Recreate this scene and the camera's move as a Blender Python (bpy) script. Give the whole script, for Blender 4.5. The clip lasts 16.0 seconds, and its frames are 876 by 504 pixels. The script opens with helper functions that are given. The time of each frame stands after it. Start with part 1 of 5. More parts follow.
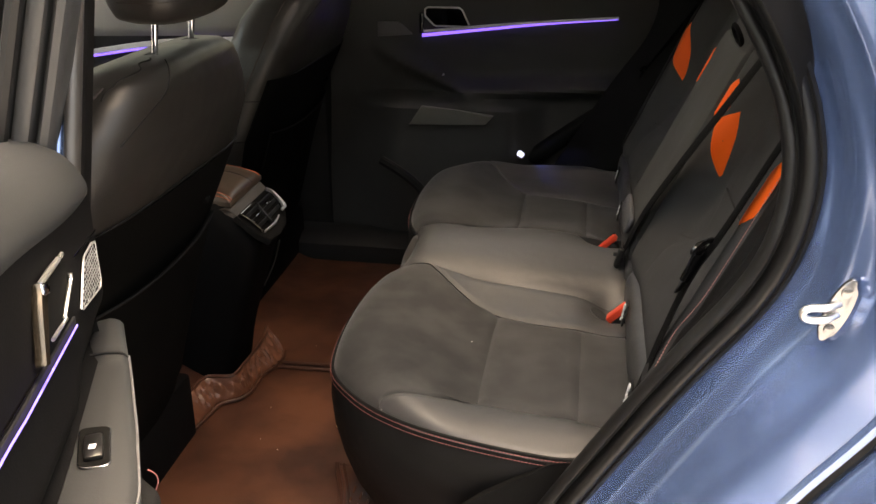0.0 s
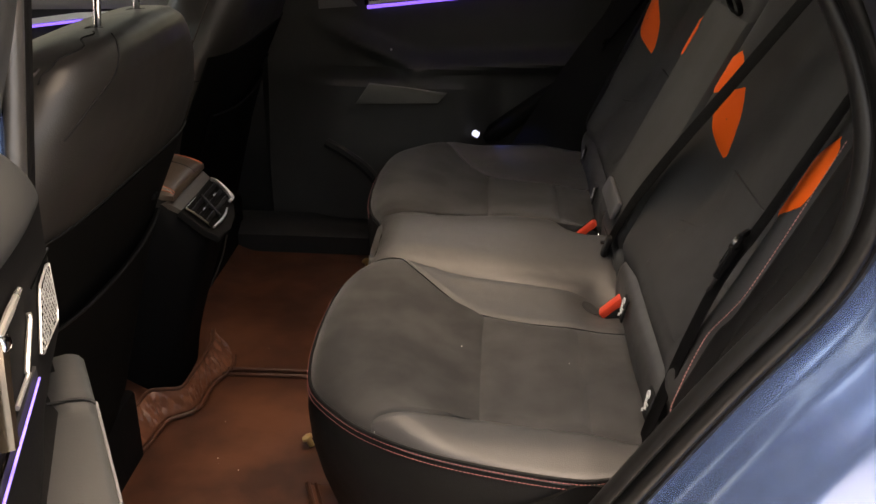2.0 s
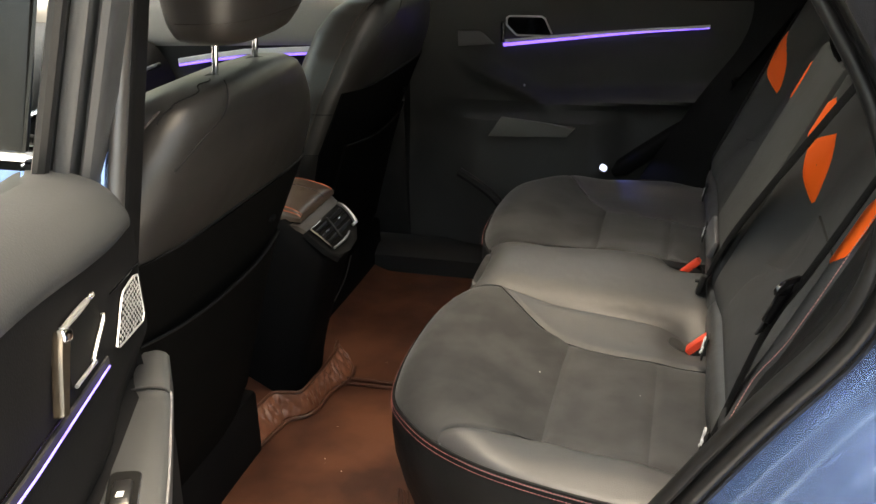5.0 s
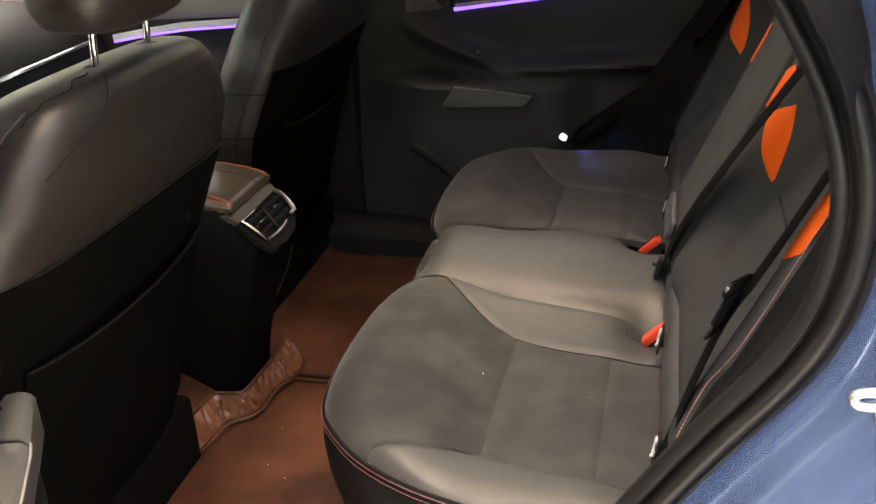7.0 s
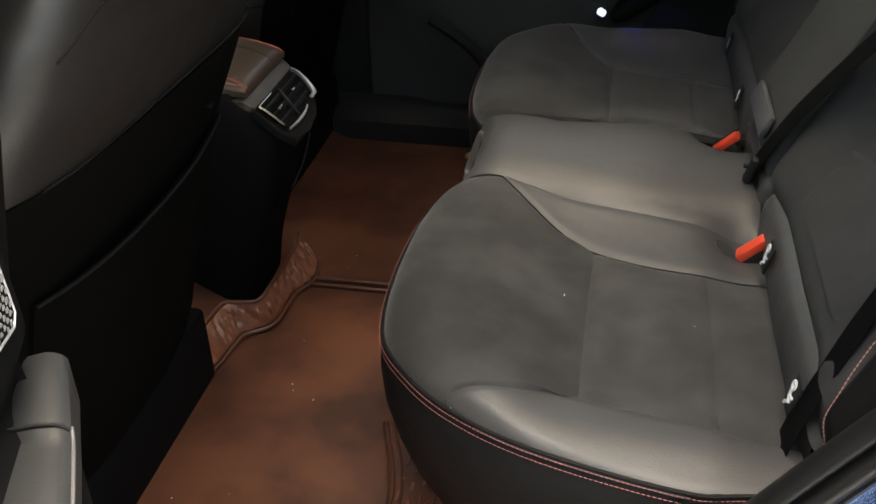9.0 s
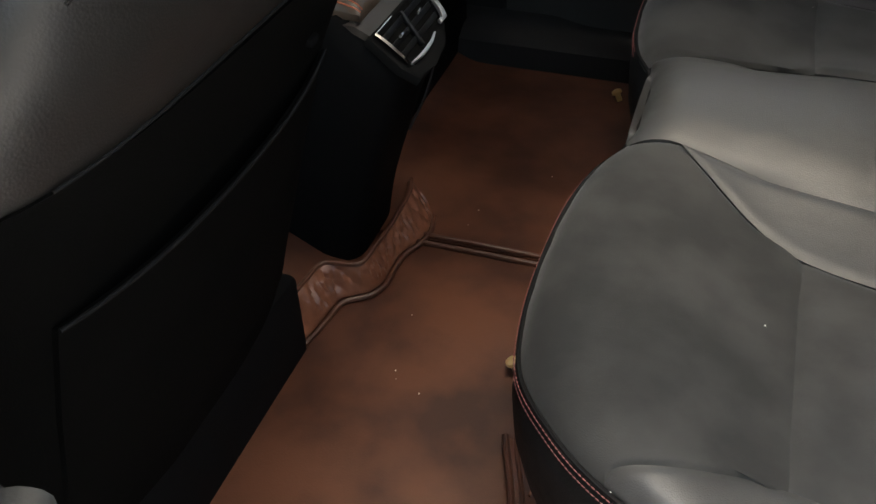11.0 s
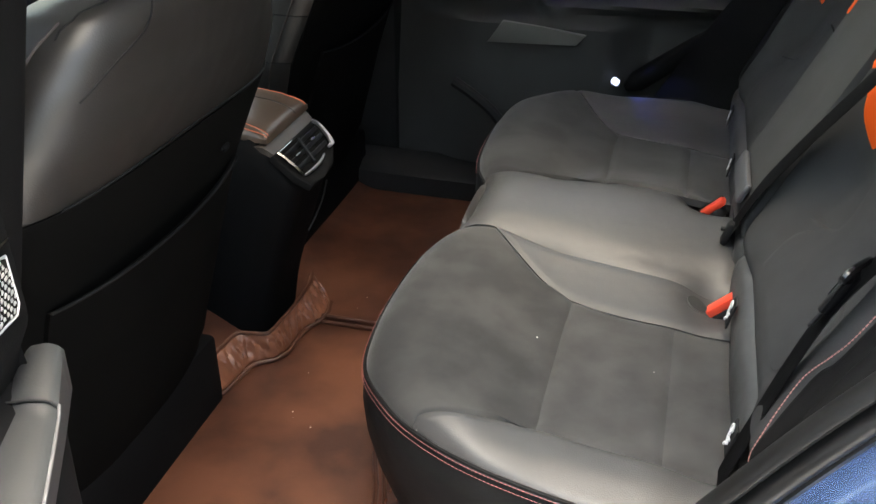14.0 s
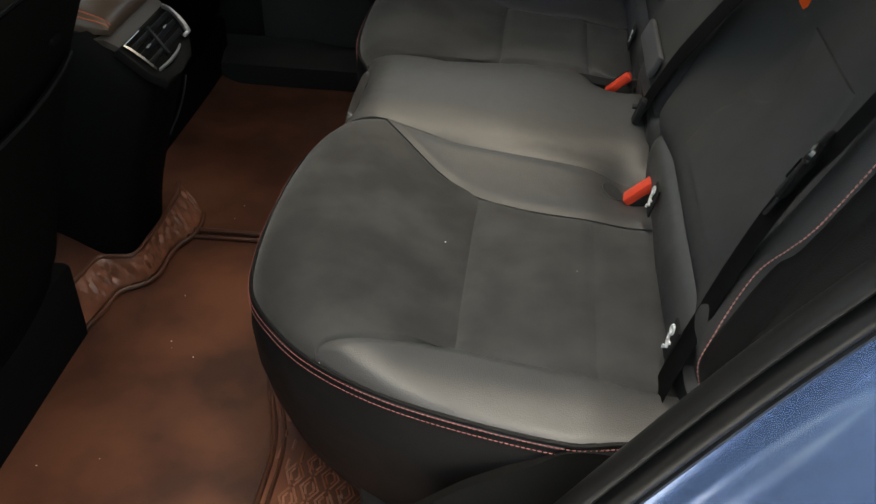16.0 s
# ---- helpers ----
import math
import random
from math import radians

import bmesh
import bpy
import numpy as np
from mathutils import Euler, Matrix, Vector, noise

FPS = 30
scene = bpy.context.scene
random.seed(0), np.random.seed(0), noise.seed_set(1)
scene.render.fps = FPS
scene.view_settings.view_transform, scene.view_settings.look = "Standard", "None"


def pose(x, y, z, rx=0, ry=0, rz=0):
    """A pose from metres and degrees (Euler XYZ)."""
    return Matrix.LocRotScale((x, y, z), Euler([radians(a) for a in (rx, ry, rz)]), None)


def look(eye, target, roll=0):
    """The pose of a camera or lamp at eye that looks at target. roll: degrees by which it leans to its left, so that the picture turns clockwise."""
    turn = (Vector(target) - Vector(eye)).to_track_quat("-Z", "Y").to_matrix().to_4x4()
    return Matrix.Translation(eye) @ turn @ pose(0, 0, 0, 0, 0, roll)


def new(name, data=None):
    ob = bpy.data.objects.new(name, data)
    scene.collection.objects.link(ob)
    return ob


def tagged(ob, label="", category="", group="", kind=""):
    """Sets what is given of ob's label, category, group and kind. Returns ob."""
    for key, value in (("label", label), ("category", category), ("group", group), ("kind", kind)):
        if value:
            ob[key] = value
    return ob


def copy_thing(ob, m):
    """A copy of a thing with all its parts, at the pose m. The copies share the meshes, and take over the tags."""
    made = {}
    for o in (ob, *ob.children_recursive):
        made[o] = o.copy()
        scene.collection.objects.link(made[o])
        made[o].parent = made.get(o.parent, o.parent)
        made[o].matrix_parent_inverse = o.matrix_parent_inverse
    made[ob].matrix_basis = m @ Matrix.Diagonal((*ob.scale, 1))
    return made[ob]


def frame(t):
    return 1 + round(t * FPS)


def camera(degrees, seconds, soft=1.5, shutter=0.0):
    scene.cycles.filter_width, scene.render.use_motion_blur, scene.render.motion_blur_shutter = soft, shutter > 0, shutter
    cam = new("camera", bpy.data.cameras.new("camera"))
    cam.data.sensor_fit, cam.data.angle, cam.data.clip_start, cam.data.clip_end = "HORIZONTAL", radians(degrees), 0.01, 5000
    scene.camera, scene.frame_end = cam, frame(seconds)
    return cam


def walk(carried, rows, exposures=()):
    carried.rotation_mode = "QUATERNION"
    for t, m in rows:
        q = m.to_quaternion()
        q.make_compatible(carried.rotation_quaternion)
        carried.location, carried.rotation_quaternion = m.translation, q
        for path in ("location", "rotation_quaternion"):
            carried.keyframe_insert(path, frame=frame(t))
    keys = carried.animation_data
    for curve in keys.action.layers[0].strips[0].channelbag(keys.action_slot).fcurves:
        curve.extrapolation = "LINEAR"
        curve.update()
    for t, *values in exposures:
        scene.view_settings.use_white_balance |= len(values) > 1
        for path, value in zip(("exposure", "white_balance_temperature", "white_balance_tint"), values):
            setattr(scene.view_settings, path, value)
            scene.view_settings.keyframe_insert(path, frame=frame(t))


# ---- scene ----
cam = camera(52.0, 16.0)
METRES, EYE, TILT, LEAN, TURN = 2.2, 1.35, -23.0, 0.0, 9.5
ROWS = [
    (0.0, 0.0, 0.0, 0.0, 0.0, 0.0, -0.0),
    (0.5, -0.0151, 0.0127, 0.0006, -0.04, -0.2, -0.06),
    (1.0, -0.0338, 0.0305, -0.0003, -2.26, -2.48, 0.92),
    (1.5, -0.0488, 0.0372, 0.0051, -4.23, -2.47, 1.86),
    (2.0, -0.0425, 0.0644, 0.0126, -5.58, -1.6, 1.58),
    (2.5, -0.0211, 0.1288, 0.032, 2.01, -2.94, 0.25),
    (3.0, -0.0125, 0.1644, 0.0352, 6.37, -7.16, -1.04),
    (3.5, -0.0039, 0.1399, 0.0325, 6.96, -7.93, -0.9),
    (4.0, 0.0023, 0.0751, 0.0179, 6.86, -5.51, -0.52),
    (4.5, 0.0066, 0.0478, 0.0188, 6.26, -2.59, -1.01),
    (5.0, 0.0141, 0.0238, 0.0157, 5.75, -0.03, -1.16),
    (7.5, 0.0454, 0.0854, 0.0412, 4.88, -3.07, 1.1),
    (8.0, 0.0433, 0.0939, 0.0408, 4.81, -4.31, 0.66),
    (8.5, 0.0147, 0.1273, 0.0336, 2.57, -9.87, 0.48),
    (9.0, -0.0248, 0.1569, 0.0456, 2.16, -10.6, -0.01),
    (9.5, -0.0371, 0.2097, 0.0571, 3.44, -11.47, -0.85),
    (10.0, -0.0513, 0.2824, 0.0608, 8.82, -17.27, -3.14),
    (12.5, -0.0537, 0.1939, 0.0534, 9.26, -14.31, -2.35),
    (13.0, -0.0403, 0.1526, 0.0501, 6.66, -9.74, -2.92),
    (13.5, -0.0196, 0.1337, 0.0515, 6.25, -7.02, -2.97),
    (14.0, 0.0112, 0.1166, 0.0431, 5.6, -6.9, -2.62),
    (14.5, 0.0357, 0.1026, 0.04, 4.91, -6.85, -1.21),
    (15.0, 0.0405, 0.1126, 0.0356, 4.08, -7.53, 0.1),
    (15.5, 0.0205, 0.1466, 0.0387, 1.05, -10.09, 0.03),
    (16.0, -0.0025, 0.1783, 0.0386, -2.88, -13.66, -0.18),
]
EXPOSURE = 2.43
walk(cam, [(t, pose(0, 0, EYE, TILT, LEAN, TURN) @ pose(METRES * x, METRES * y, METRES * z, 90 + pitch, roll, yaw)) for t, x, y, z, yaw, pitch, roll in ROWS],
     [(t, EXPOSURE + d, k, g) for t, d, k, g in ((0.0, -0.06, 8100, 14), (1.0, -0.15, 8100, 14), (1.5, -0.36, 8200, 15), (2.0, -0.24, 8300, 17), (2.5, -0.15, 8300, 16), (3.0, -0.05, 7200, 10), (3.5, 0.1, 7000, 8), (4.0, 0.3, 7200, 7), (5.0, 0.3, 7600, 7), (7.5, 0.42, 8300, 14), (8.0, 0.4, 7700, 11), (8.5, 0.1, 7100, 8), (9.0, -0.1, 7000, 7), (10.0, -0.35, 6900, 6), (12.5, 0.15, 6250, 5), (13.5, 0.45, 6500, 6), (14.5, 0.8, 6700, 6), (15.0, 0.38, 6750, 5), (16.0, -0.33, 6800, 3))])

# ---- light: a bright hazy sky seen through the open door and the windows ----
SUN_EL, SUN_AZ = radians(84), radians(40)
world = bpy.data.worlds.new("world")
scene.world = world
world.use_nodes = True
wn = world.node_tree
sky = wn.nodes.new("ShaderNodeTexSky")
sky.sky_type, sky.sun_disc = "NISHITA", False
sky.sun_elevation, sky.sun_rotation = SUN_EL, SUN_AZ
sky.air_density, sky.dust_density, sky.ozone_density = 2.0, 9.0, 1.0
wn.links.new(sky.outputs[0], wn.nodes["Background"].inputs[0])
wn.nodes["Background"].inputs[1].default_value = 0.15
sun = new("sun", bpy.data.lights.new("sun", "SUN"))
sun.data.energy, sun.data.angle, sun.data.color = 1.3, radians(40), (1.0, 0.95, 0.88)
sun_dir = Vector((math.sin(SUN_AZ) * math.cos(SUN_EL), math.cos(SUN_AZ) * math.cos(SUN_EL), math.sin(SUN_EL)))
sun.matrix_world = look(sun_dir * 10, (0, 0, 0))

# ---- materials ----


def material(name, color, rough=0.6, metal=0.0, grain=400.0, bump=0.1, vary=0.15, stain=3.0, alt=None, coat=0.0, coat_ior=1.5, coat_rough=0.05, sheen=0.0, spec=0.5, edge=0.2, fold=0.0, emit=None, power=0.0, kind="noise", dist=0.001):
    """A surface with colour variation at two scales and a fine relief of that grain."""
    m = bpy.data.materials.new(name)
    m.use_nodes = True
    nt = m.node_tree
    b = nt.nodes["Principled BSDF"]
    tc = nt.nodes.new("ShaderNodeTexCoord")
    big = nt.nodes.new("ShaderNodeTexNoise")
    big.inputs["Scale"].default_value, big.inputs["Detail"].default_value = stain, 5.0
    nt.links.new(tc.outputs["Object"], big.inputs["Vector"])
    ramp = nt.nodes.new("ShaderNodeMapRange")
    ramp.inputs[1].default_value, ramp.inputs[2].default_value = 0.5 - edge, 0.5 + edge
    nt.links.new(big.outputs["Fac"], ramp.inputs[0])
    mix = nt.nodes.new("ShaderNodeMix")
    mix.data_type = "RGBA"
    second = alt or tuple(c * (1 - vary) for c in color)
    first = color if alt else tuple(c * (1 + vary) for c in color)
    mix.inputs[6].default_value, mix.inputs[7].default_value = (*first, 1), (*second, 1)
    nt.links.new(ramp.outputs[0], mix.inputs[0])
    nt.links.new(mix.outputs[2], b.inputs["Base Color"])
    rr = nt.nodes.new("ShaderNodeMapRange")
    rr.inputs[3].default_value, rr.inputs[4].default_value = max(0.02, rough * 0.88), min(1.0, rough * 1.12)
    nt.links.new(big.outputs["Fac"], rr.inputs[0])
    nt.links.new(rr.outputs[0], b.inputs["Roughness"])
    b.inputs["Metallic"].default_value = metal
    b.inputs["Specular IOR Level"].default_value = spec
    b.inputs["Coat Weight"].default_value, b.inputs["Coat Roughness"].default_value = coat, coat_rough
    b.inputs["Coat IOR"].default_value = coat_ior
    if sheen:
        b.inputs["Sheen Weight"].default_value, b.inputs["Sheen Roughness"].default_value = sheen, 0.4
    if bump:
        if kind == "voronoi":
            fine = nt.nodes.new("ShaderNodeTexVoronoi")
            out = fine.outputs["Distance"]
        else:
            fine = nt.nodes.new("ShaderNodeTexNoise")
            fine.inputs["Detail"].default_value = 3.0
            out = fine.outputs["Fac"]
        fine.inputs["Scale"].default_value = grain
        nt.links.new(tc.outputs["Object"], fine.inputs["Vector"])
        bp = nt.nodes.new("ShaderNodeBump")
        bp.inputs["Strength"].default_value, bp.inputs["Distance"].default_value = bump, dist
        nt.links.new(out, bp.inputs["Height"])
        if fold:
            soft_noise = nt.nodes.new("ShaderNodeTexNoise")
            soft_noise.inputs["Scale"].default_value, soft_noise.inputs["Detail"].default_value = fold, 2.0
            nt.links.new(tc.outputs["Object"], soft_noise.inputs["Vector"])
            bf = nt.nodes.new("ShaderNodeBump")
            bf.inputs["Strength"].default_value, bf.inputs["Distance"].default_value = 0.5, 0.006
            nt.links.new(soft_noise.outputs["Fac"], bf.inputs["Height"])
            nt.links.new(bf.outputs[0], bp.inputs["Normal"])
        nt.links.new(bp.outputs[0], b.inputs["Normal"])
    if emit:
        b.inputs["Emission Color"].default_value, b.inputs["Emission Strength"].default_value = (*emit, 1), power
    return m


SUEDE = material("charcoal_suede", (0.046, 0.0457, 0.0447), 0.95, grain=900, bump=0.25, stain=12, edge=0.11, alt=(0.028, 0.028, 0.0276), sheen=0.14, spec=0.2)
SUEDE_LIGHT = material("brushed_charcoal_suede", (0.056, 0.0557, 0.0547), 0.95, grain=900, bump=0.25, stain=14, edge=0.11, alt=(0.0395, 0.0395, 0.039), sheen=0.14, spec=0.2)
LEATHER = material("grey_leather", (0.0515, 0.0510, 0.0510), 0.46, spec=0.5, fold=16, grain=700, bump=0.15, vary=0.06, stain=6, kind="voronoi")
LEATHER_DARK = material("black_leather", (0.007, 0.007, 0.0074), 0.6, spec=0.13, fold=14, grain=700, bump=0.15, vary=0.15, stain=6, kind="voronoi")
LEATHER_BACK = material("dark_brown_leather", (0.0140, 0.0122, 0.0112), 0.42, spec=0.48, fold=11, grain=600, bump=0.08, vary=0.15, stain=5, kind="voronoi")
FABRIC = material("dark_grey_cloth", (0.042, 0.042, 0.0424), 0.8, fold=14, grain=800, bump=0.3, stain=10, spec=0.3)
FABRIC_LIGHT = material("grey_cloth", (0.052, 0.052, 0.051), 0.75, grain=800, bump=0.3, stain=10, vary=0.08, spec=0.3)
PLASTIC = material("black_plastic", (0.013, 0.013, 0.0135), 0.62, spec=0.3, grain=900, bump=0.12, stain=8)
PLASTIC_SOFT = material("soft_black_trim", (0.010, 0.010, 0.0104), 0.62, spec=0.24, grain=600, bump=0.15, stain=5, kind="voronoi")
PLASTIC_GREY = material("satin_grey_plastic", (0.09, 0.09, 0.095), 0.45, grain=600, bump=0.1, stain=6)
GLOSS = material("piano_black", (0.004, 0.004, 0.005), 0.08, bump=0, coat=0.5)
RUBBER = material("black_rubber", (0.007, 0.007, 0.0074), 0.42, spec=0.34, grain=300, bump=0.1, stain=10)
CHROME = material("chrome", (0.8, 0.8, 0.82), 0.08, 1.0, bump=0, vary=0.03)
SILVER = material("satin_silver", (0.62, 0.62, 0.63), 0.35, 0.7, grain=300, bump=0.05, vary=0.05)
PAINT = material("blue_car_paint", (0.165, 0.265, 0.53), 0.24, 0.75, grain=2000, bump=0, vary=0.06, coat=1.0, coat_ior=1.8, coat_rough=0.12)
ORANGE = material("orange_leather", (0.92, 0.125, 0.014), 0.62, spec=0.2, grain=700, bump=0.1, vary=0.06)
RED = material("red_buckle_plastic", (0.8, 0.07, 0.03), 0.35, grain=200, bump=0.02, vary=0.04)
STITCH = material("red_thread", (0.25, 0.085, 0.08), 0.6, grain=2000, bump=0.3)
THREAD = material("pale_red_thread", (0.42, 0.19, 0.17), 0.6, grain=2000, bump=0.3)
WEB = material("black_webbing", (0.004, 0.004, 0.0044), 0.8, grain=1200, bump=0.4, spec=0.06)
MAT = material("brown_floor_mat", (0.105, 0.039, 0.0205), 0.42, fold=9, grain=500, bump=0.15, stain=7, edge=0.10, alt=(0.040, 0.0132, 0.0072), kind="voronoi")
STEEL = material("machined_steel", (0.30, 0.30, 0.31), 0.26, 1.0, grain=300, bump=0.04, vary=0.1, stain=30)
BRIGHT = material("bright_satin_chrome", (0.85, 0.84, 0.83), 0.28, 0.9, bump=0, vary=0.03)
TRIM_DARK = material("matt_black_trim", (0.006, 0.006, 0.0062), 0.78, spec=0.1, grain=700, bump=0.2, stain=9, kind="voronoi")
DARK_CHROME = material("dark_chrome", (0.36, 0.34, 0.31), 0.14, 1.0, bump=0, vary=0.05)
TAN = material("tan_leather", (0.070, 0.049, 0.036), 0.29, grain=600, bump=0.12, vary=0.1, kind="voronoi")
PALE_METAL = material("pale_satin_metal", (0.8, 0.8, 0.8), 0.42, 0.35, bump=0, vary=0.04)
GOLD = material("brass_clip", (0.80, 0.60, 0.28), 0.35, 0.7, bump=0, vary=0.1)
# Black trim darkened below its own tone to keep shaded parts dark.
TRIM_SHADED = material("darkened_black_trim", (0.0036, 0.0036, 0.004), 0.72, spec=0.07, grain=600, bump=0.12, stain=5, kind="voronoi")
GLOSS_TRIM = material("satin_black_trim", (0.006, 0.006, 0.0065), 0.34, bump=0, spec=0.4)
BLACK_HOLE = material("black_recess", (0.003, 0.003, 0.003), 0.85, bump=0, spec=0.1)
LID_RED = material("orange_red_thread", (0.42, 0.10, 0.045), 0.6, grain=1500, bump=0.2)
GLOW = material("ambient_light", (0.2, 0.2, 0.8), 0.4, bump=0, emit=(0.17, 0.09, 1.0), power=0.45)
LAMP = material("lamp_lens", (0.8, 0.8, 1.0), 0.4, bump=0, emit=(0.55, 0.65, 1.0), power=0.35)
HEADLINER = material("grey_headliner", (0.2, 0.2, 0.2), 0.9, grain=500, bump=0.2)
CARPET = material("black_carpet", (0.01, 0.01, 0.01), 0.95, grain=600, bump=0.6, stain=8)
ASPHALT = material("grey_paving", (0.46, 0.46, 0.455), 0.85, grain=150, bump=0.3, stain=1.5)
GLASS = bpy.data.materials.new("tinted_glass")
GLASS.use_nodes = True
gb = GLASS.node_tree.nodes["Principled BSDF"]
gb.inputs["Base Color"].default_value, gb.inputs["Transmission Weight"].default_value = (0.85, 0.88, 0.86, 1), 1.0
gb.inputs["Roughness"].default_value, gb.inputs["IOR"].default_value = 0.0, 1.05


def tinted(name, tint):
    """Thin tinted glass: it lets light through in its tint and mirrors by Fresnel."""
    m = bpy.data.materials.new(name)
    m.use_nodes = True
    nt = m.node_tree
    nt.nodes.remove(nt.nodes["Principled BSDF"])
    through_, gloss_, mix, fr = (nt.nodes.new(k) for k in ("ShaderNodeBsdfTransparent", "ShaderNodeBsdfGlossy", "ShaderNodeMixShader", "ShaderNodeFresnel"))
    through_.inputs[0].default_value = (*tint, 1)
    gloss_.inputs["Roughness"].default_value = 0.01
    fr.inputs["IOR"].default_value = 1.5
    nt.links.new(fr.outputs[0], mix.inputs[0])
    nt.links.new(through_.outputs[0], mix.inputs[1])
    nt.links.new(gloss_.outputs[0], mix.inputs[2])
    nt.links.new(mix.outputs[0], nt.nodes["Material Output"].inputs[0])
    return m


SIDE_GLASS = tinted("tinted_side_glass", (0.80, 0.84, 0.82))
PRIVACY = tinted("privacy_glass", (0.72, 0.74, 0.73))
ADDED_PANE = tinted("added_roof_pane", (0.62, 0.62, 0.62))

# ---- building helpers ----
C = 1.49          # the car's middle, across its width


def part(name, bm, mat, parent=None, label="", sharp=38):
    me = bpy.data.meshes.new(name)
    bm.normal_update()
    bmesh.ops.recalc_face_normals(bm, faces=bm.faces)
    bm.to_mesh(me)
    bm.free()
    me.polygons.foreach_set("use_smooth", [True] * len(me.polygons))
    me.set_sharp_from_angle(angle=radians(sharp))
    me.materials.append(mat)
    ob = new(name, me)
    if parent:
        ob.parent = parent
    if label:
        ob["label"] = label
    return ob


def thing(name, label, category, group="", kind=""):
    return tagged(new(name), label, category, group, kind)


def solo(name, bm, mat, label, category, group="", kind="", sharp=38):
    return tagged(part(name, bm, mat, sharp=sharp), label, category, group, kind)


def smooth(a, b, v):
    k = np.clip((np.asarray(v, float) - a) / (b - a), 0, 1)
    return k * k * (3 - 2 * k)


def curve(points, n):
    """n points evenly along a smooth line through the given ones."""
    p = np.array(points, float)
    q = np.vstack([2 * p[0] - p[1], p, 2 * p[-1] - p[-2]])
    out = []
    for i in range(1, len(q) - 2):
        for k in range(24):
            t = k / 24
            a, b, c, d = q[i - 1:i + 3]
            out.append(0.5 * (2 * b + (c - a) * t + (2 * a - 5 * b + 4 * c - d) * t * t + (3 * b - a - 3 * c + d) * t ** 3))
    out = np.array(out + [p[-1]])
    s = np.r_[0, np.cumsum(np.linalg.norm(np.diff(out, axis=0), axis=1))]
    u = np.linspace(0, s[-1], n)
    return np.stack([np.interp(u, s, out[:, k]) for k in range(p.shape[1])], 1)


def grid(pts, loop_u=False, loop_v=False, bm=None):
    """A surface through an array of points, rows by columns."""
    bm = bm or bmesh.new()
    pts = np.asarray(pts)
    nu, nv = pts.shape[:2]
    vs = [[bm.verts.new(pts[i, j]) for j in range(nv)] for i in range(nu)]
    for i in range(nu if loop_u else nu - 1):
        for j in range(nv if loop_v else nv - 1):
            a, b = (i + 1) % nu, (j + 1) % nv
            bm.faces.new((vs[i][j], vs[a][j], vs[a][b], vs[i][b]))
    return bm


def sheet(pts, drop, bm=None):
    """A surface with its four edges turned over by the vector drop, so that it has thickness."""
    p = np.asarray(pts, float)
    d = np.asarray(drop, float)
    p = np.concatenate([p[:1] + d, p, p[-1:] + d], 0)
    e0, e1 = p[:, :1].copy(), p[:, -1:].copy()
    e0[1:-1] += d
    e1[1:-1] += d
    return grid(np.concatenate([e0, p, e1], 1), bm=bm)


def rbox(size, at=(0, 0, 0), bevel=0.005, m=None, bm=None, seg=2):
    """A box with rounded edges."""
    b = bmesh.new()
    bmesh.ops.create_cube(b, size=1, matrix=Matrix.Diagonal((*size, 1)))
    if bevel:
        bmesh.ops.bevel(b, geom=b.edges[:], offset=min(bevel, min(size) * 0.49), segments=seg, profile=0.5, affect="EDGES")
    b.transform(Matrix.Translation(at) if m is None else m @ Matrix.Translation(at))
    if bm is None:
        return b
    me = bpy.data.meshes.new("tmp")
    b.to_mesh(me)
    b.free()
    bm.from_mesh(me)
    bpy.data.meshes.remove(me)
    return bm


def tube(path, radius, n=8, bm=None, flat=1.0, caps=True):
    """A round bar along a path; radius may vary."""
    p = np.array(path, float)
    r = np.broadcast_to(radius, len(p))
    t = np.gradient(p, axis=0)
    t /= np.linalg.norm(t, axis=1)[:, None] + 1e-12
    up = np.array([0.0, 0, 1]) if abs(t[0][2]) < 0.9 else np.array([1.0, 0, 0])
    rows = []
    for k in range(len(p)):
        a = np.cross(t[k], up)
        a /= np.linalg.norm(a)
        up = np.cross(a, t[k])
        rows.append([p[k] + r[k] * (math.cos(w) * a + flat * math.sin(w) * up) for w in np.linspace(0, 2 * math.pi, n, endpoint=False)])
    bm = grid(rows, loop_v=True, bm=bm)
    if caps:
        bm.verts.ensure_lookup_table()
        vs = bm.verts[-len(p) * n:]
        bm.faces.new(vs[:n])
        bm.faces.new(vs[-n:])
    return bm


def ribbon(path, across, width, thick, bm=None):
    """A strap along a path; across: its cross direction at every point."""
    p, a = np.array(path, float), np.array(across, float)
    a = np.broadcast_to(a, p.shape)
    a = a / np.linalg.norm(a, axis=1)[:, None]
    t = np.gradient(p, axis=0)
    nrm = np.cross(t, a)
    nrm /= np.linalg.norm(nrm, axis=1)[:, None]
    w, h = np.broadcast_to(width, len(p))[:, None] / 2, thick / 2
    ring = [p + a * w + nrm * h * 0.3, p + a * w * 0.9 + nrm * h, p - a * w * 0.9 + nrm * h, p - a * w + nrm * h * 0.3,
            p - a * w - nrm * h * 0.3, p - a * w * 0.9 - nrm * h, p + a * w * 0.9 - nrm * h, p + a * w - nrm * h * 0.3]
    rows = np.stack(ring, 1)
    bm = grid(rows, loop_v=True, bm=bm)
    bm.verts.ensure_lookup_table()
    n = len(p) * 8
    vs = bm.verts[-n:]
    bm.faces.new(vs[:8])
    bm.faces.new(vs[-8:])
    return bm


